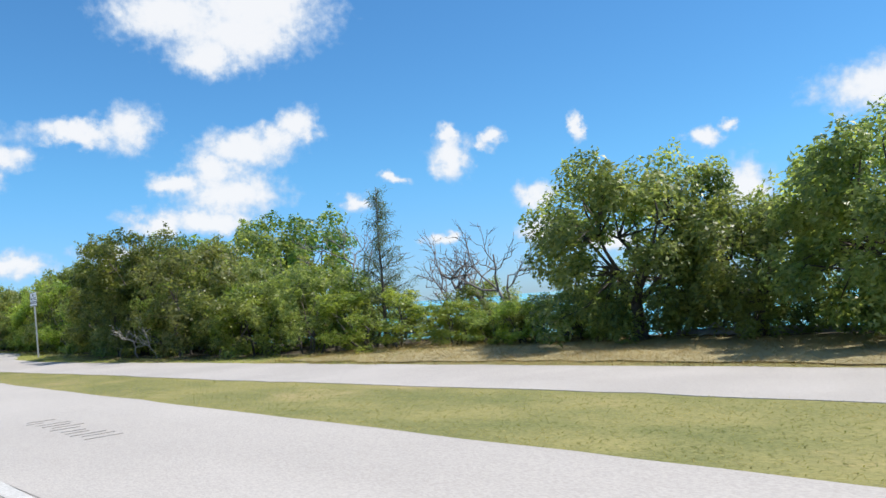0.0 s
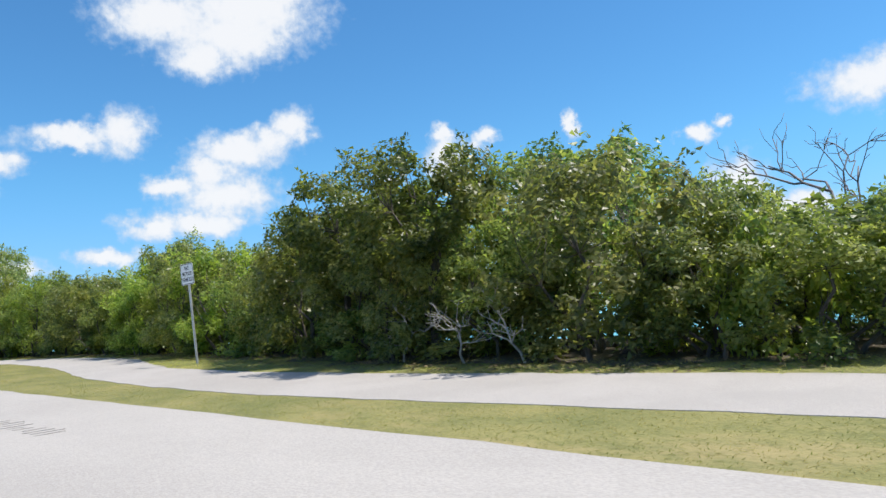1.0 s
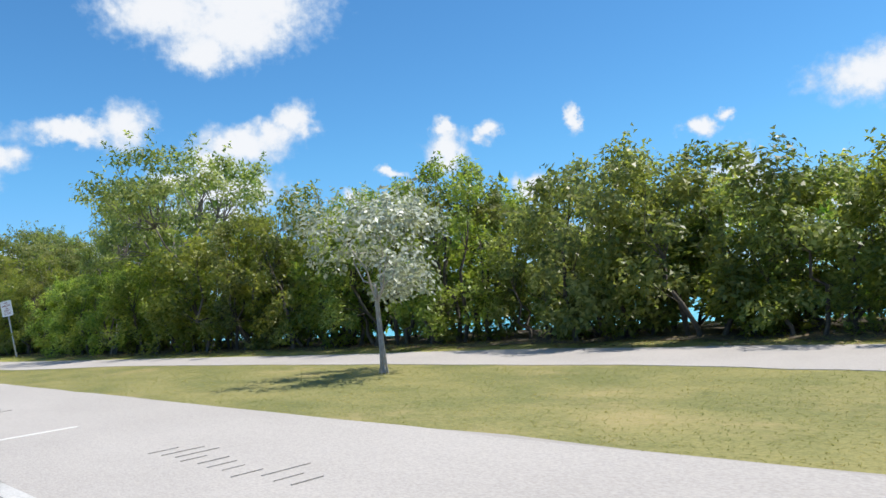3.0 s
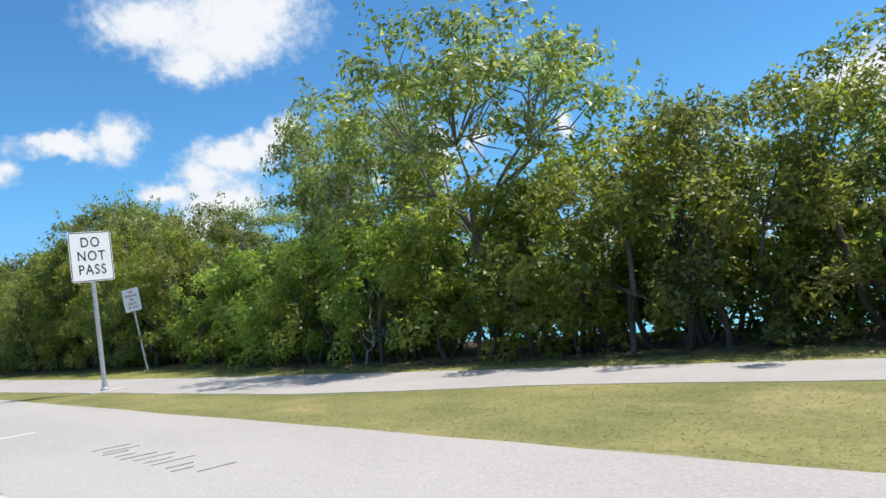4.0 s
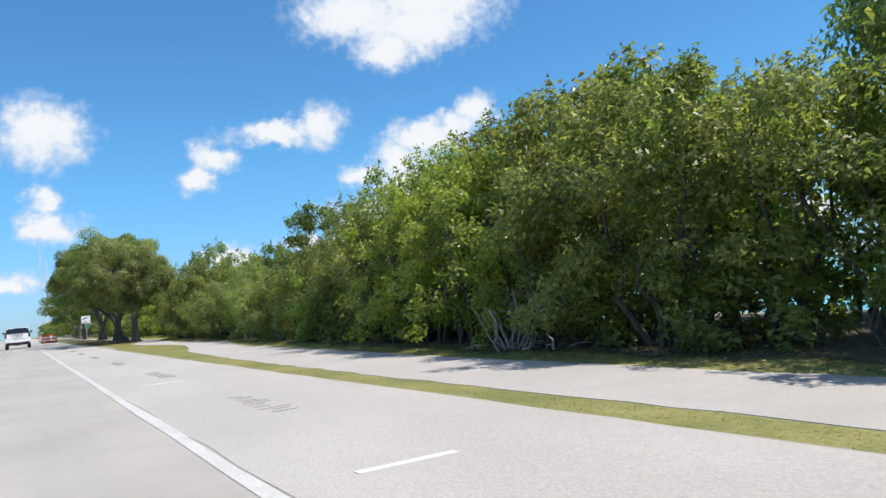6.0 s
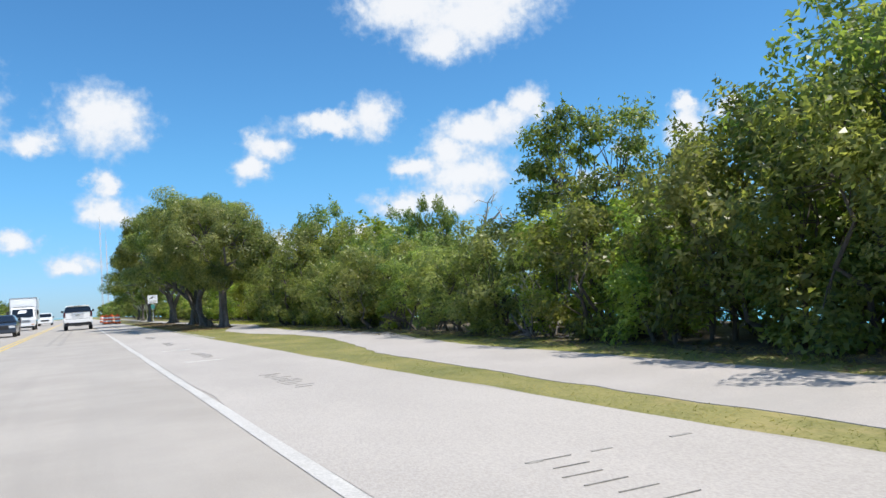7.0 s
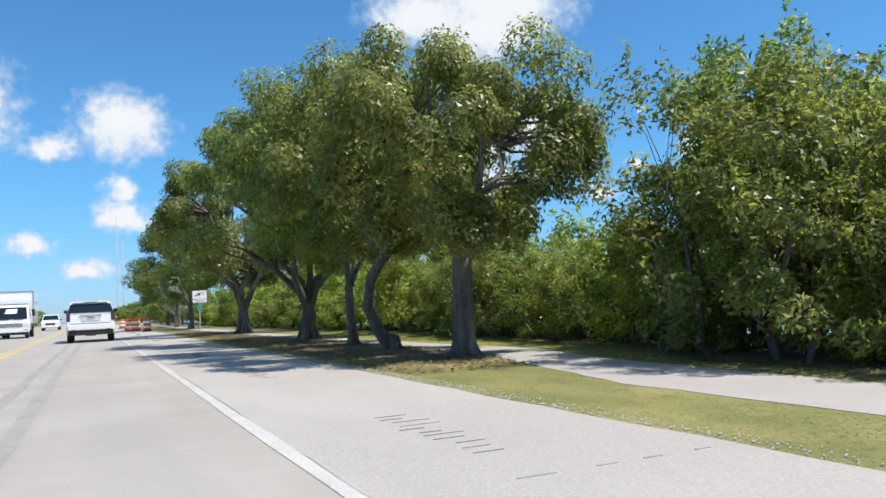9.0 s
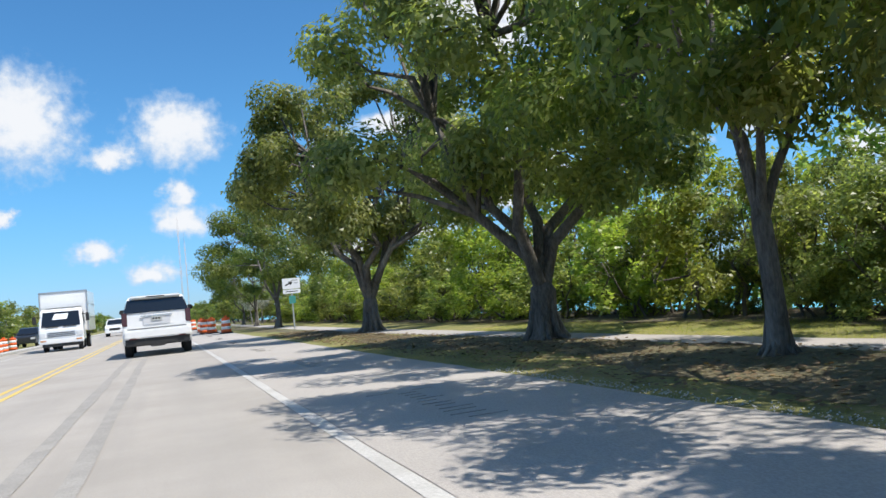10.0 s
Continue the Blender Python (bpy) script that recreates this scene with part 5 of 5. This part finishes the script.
vehicle("pickup_truck", "white pickup truck coming along the road", CAR_WHITE,
        [(0.05, 0.55), (0.0, 0.75), (0.02, 1.15), (3.8, 1.20), (5.3, 1.14), (5.5, 0.98), (5.55, 0.6), (5.4, 0.46), (0.2, 0.46)],
        [(1.9, 1.18), (2.05, 1.80), (2.2, 1.88), (3.2, 1.90), (3.45, 1.85), (4.15, 1.20)], 1.0, 1.18, 1.90, 0.78,
        (1.1, 4.4), 0.40, pose(-4.7, 225.5, 0, 0, 0, 180), 0.0, 5.53, ((2.1, 2.85), (2.92, 3.75)))


def box_truck():
    """Its nose at y = 0, the load box behind it."""
    top = thing("box_truck", "white box truck with a high load box on the oncoming lane", "truck", at=pose(-5.0, 176.0, 0, 0, 0, 0))
    part("cab", prism([(0.10, 0.50), (0.0, 0.72), (0.03, 1.22), (0.40, 2.16), (0.60, 2.27), (1.65, 2.29), (1.7, 0.50)], lambda z: 1.08 - 0.07 * max(0, (z - 1.3) / 0.95), 0.06), CAR_WHITE, top)
    part("windscreen", slab([(-0.94, 0.05, 1.34), (0.94, 0.05, 1.34), (0.87, 0.36, 2.11), (-0.87, 0.36, 2.11)], 0.012), CAR_GLASS, top, "dark windscreen")
    part("sun_shade", slab([(-0.42, 0.17, 1.70), (0.30, 0.17, 1.70), (0.36, 0.29, 2.00), (-0.30, 0.29, 2.00)], 0.006), SIGN_WHITE, top, "white sheet behind the windscreen")
    for k in range(3):
        part("grille_slat", box(-0.66 + 0.03 * k, 0.66 - 0.03 * k, -0.03, 0.02, 0.80 + 0.085 * k, 0.825 + 0.085 * k, 0.006), TRIM_BLACK, top, "dark grille slat")
    for s in (-1, 1):
        part("wiper", slab([(s * 0.75, 0.03, 1.29), (s * 0.12, 0.03, 1.29), (s * 0.10, 0.045, 1.33), (s * 0.73, 0.045, 1.33)][::-s], 0.012), TRIM_BLACK, top)
        part("indicator", box(min(s * 0.72, s * 1.0), max(s * 0.72, s * 1.0), -0.105, 0.0, 0.56, 0.63, 0.01), plain("amber_lens", (0.55, 0.22, 0.04), 0.3), top, "amber indicator")
    box_body = part("load_box", box(-1.2, 1.2, 1.85, 6.6, 0.98, 3.25, 0.03), CAR_WHITE, top, "white load box")
    for x0, x1, z0, z1 in ((-1.22, 1.22, 3.17, 3.27), (-1.22, -1.14, 0.98, 3.2), (1.14, 1.22, 0.98, 3.2)):
        part("edge_rail", box(x0, x1, 1.825, 1.90, z0, z1, 0.008), ALLOY, box_body, "bare metal edge rail")
    part("chassis", box(-0.42, 0.42, 0.3, 6.5, 0.52, 0.80, 0.02), TRIM_BLACK, top, "black chassis")
    part("bumper", box(-1.08, 1.08, -0.09, 0.16, 0.42, 0.68, 0.04), CAR_WHITE, top)
    part("air_dam", box(-0.92, 0.92, -0.04, 0.2, 0.26, 0.44, 0.02), TRIM_BLACK, top, "black lower dam")
    part("grille", box(-0.68, 0.68, -0.02, 0.03, 0.77, 1.04, 0.01), ALLOY, top, "silver grille bar")
    for s in (-1, 1):
        part("headlight", box(min(s * 0.72, s * 1.06), max(s * 0.72, s * 1.06), -0.03, 0.12, 0.76, 1.02, 0.04), CLEAR_LAMP, top, "clear headlight")
        part("side_window", slab([(s * 1.085, 0.42, 1.36), (s * 1.085, 1.25, 1.36), (s * 1.035, 1.25, 2.06), (s * 1.035, 0.62, 2.06)][::s], 0.008), CAR_GLASS, top, "dark side window")
        arm = part("mirror", box(min(s * 1.20, s * 1.38), max(s * 1.20, s * 1.38), 0.28, 0.37, 1.50, 1.95, 0.03), TRIM_BLACK, top, "black mirror")
        part("arm", box(min(s * 1.0, s * 1.25), max(s * 1.0, s * 1.25), 0.31, 0.34, 1.88, 1.91), TRIM_BLACK, arm)
        wheel(top, s * 0.86, 0.95, 0.39, 0.22)
        wheel(top, s * 0.90, 5.0, 0.39, 0.22)
        wheel(top, s * 0.64, 5.0, 0.39, 0.22)
    for k, z in enumerate((1.75, 2.5)):
        part("rub_rail", box(-1.215, 1.215, 1.9, 6.55, z - 0.02, z + 0.02, 0.005), ALLOY, box_body)
    part("cooling_unit", box(-0.9, 0.9, 1.60, 1.84, 2.34, 2.36, 0.005), TRIM_BLACK, top)
    part("mudguard", box(-1.05, 1.05, 4.5, 5.5, 0.84, 0.90, 0.01), TRIM_BLACK, top)


box_truck()


# ---- low concrete blocks beyond the kerb ----
def barrier_block(y):
    top = thing("concrete_barrier", "low pale concrete barrier block beyond the kerb", "barrier", "barrier blocks", at=pose(-11.2, y, 0))
    part("block", prism([(-2.4, 0.0), (2.4, 0.0), (2.4, 0.62), (2.3, 0.72), (-2.3, 0.72), (-2.4, 0.62)], lambda z: 0.28 - 0.16 * min(1, z / 0.6), 0.02), CONCRETE, top)
    part("joint_plate", box(-0.10, 0.10, 2.40, 2.46, 0.1, 0.6, 0.005), GALVANISED, top, "steel joint plate")


for y in (217.5, 222.6, 229.0):
    barrier_block(y)


# ---- radio masts far ahead ----
def mast(x, y, tall, wide):
    top = thing("radio_mast", "tall thin lattice radio mast far ahead", "mast", "radio masts", at=pose(x, y, 0))
    rv, rf = [], []
    for k in range(3):
        q = 2 * math.pi * k / 3
        p = np.array([math.cos(q) * wide, math.sin(q) * wide, 0])
        v, f = [], []
        tube(v, f, [p, p + (0, 0, tall)], [0.10, 0.10], 5)
        part("leg", limb_mesh("leg", v, f, MAST_STEEL), MAST_STEEL, top)
        q2 = 2 * math.pi * (k + 1) / 3
        p2 = np.array([math.cos(q2) * wide, math.sin(q2) * wide, 0])
        z = 0
        while z < tall - 2:
            tube(rv, rf, [p + (0, 0, z), p2 + (0, 0, z + 2)], [0.04, 0.04], 4)
            z += 2
    tagged(part("bracing", limb_mesh("bracing", rv, rf, MAST_STEEL), MAST_STEEL, top), kind="stuff")
    part("tip", drum_shape([(0.12, tall), (0.05, tall + 6)], 8), MAST_STEEL, top)


mast(13.5, 620, 58, 0.45)
mast(17.5, 640, 50, 0.35)
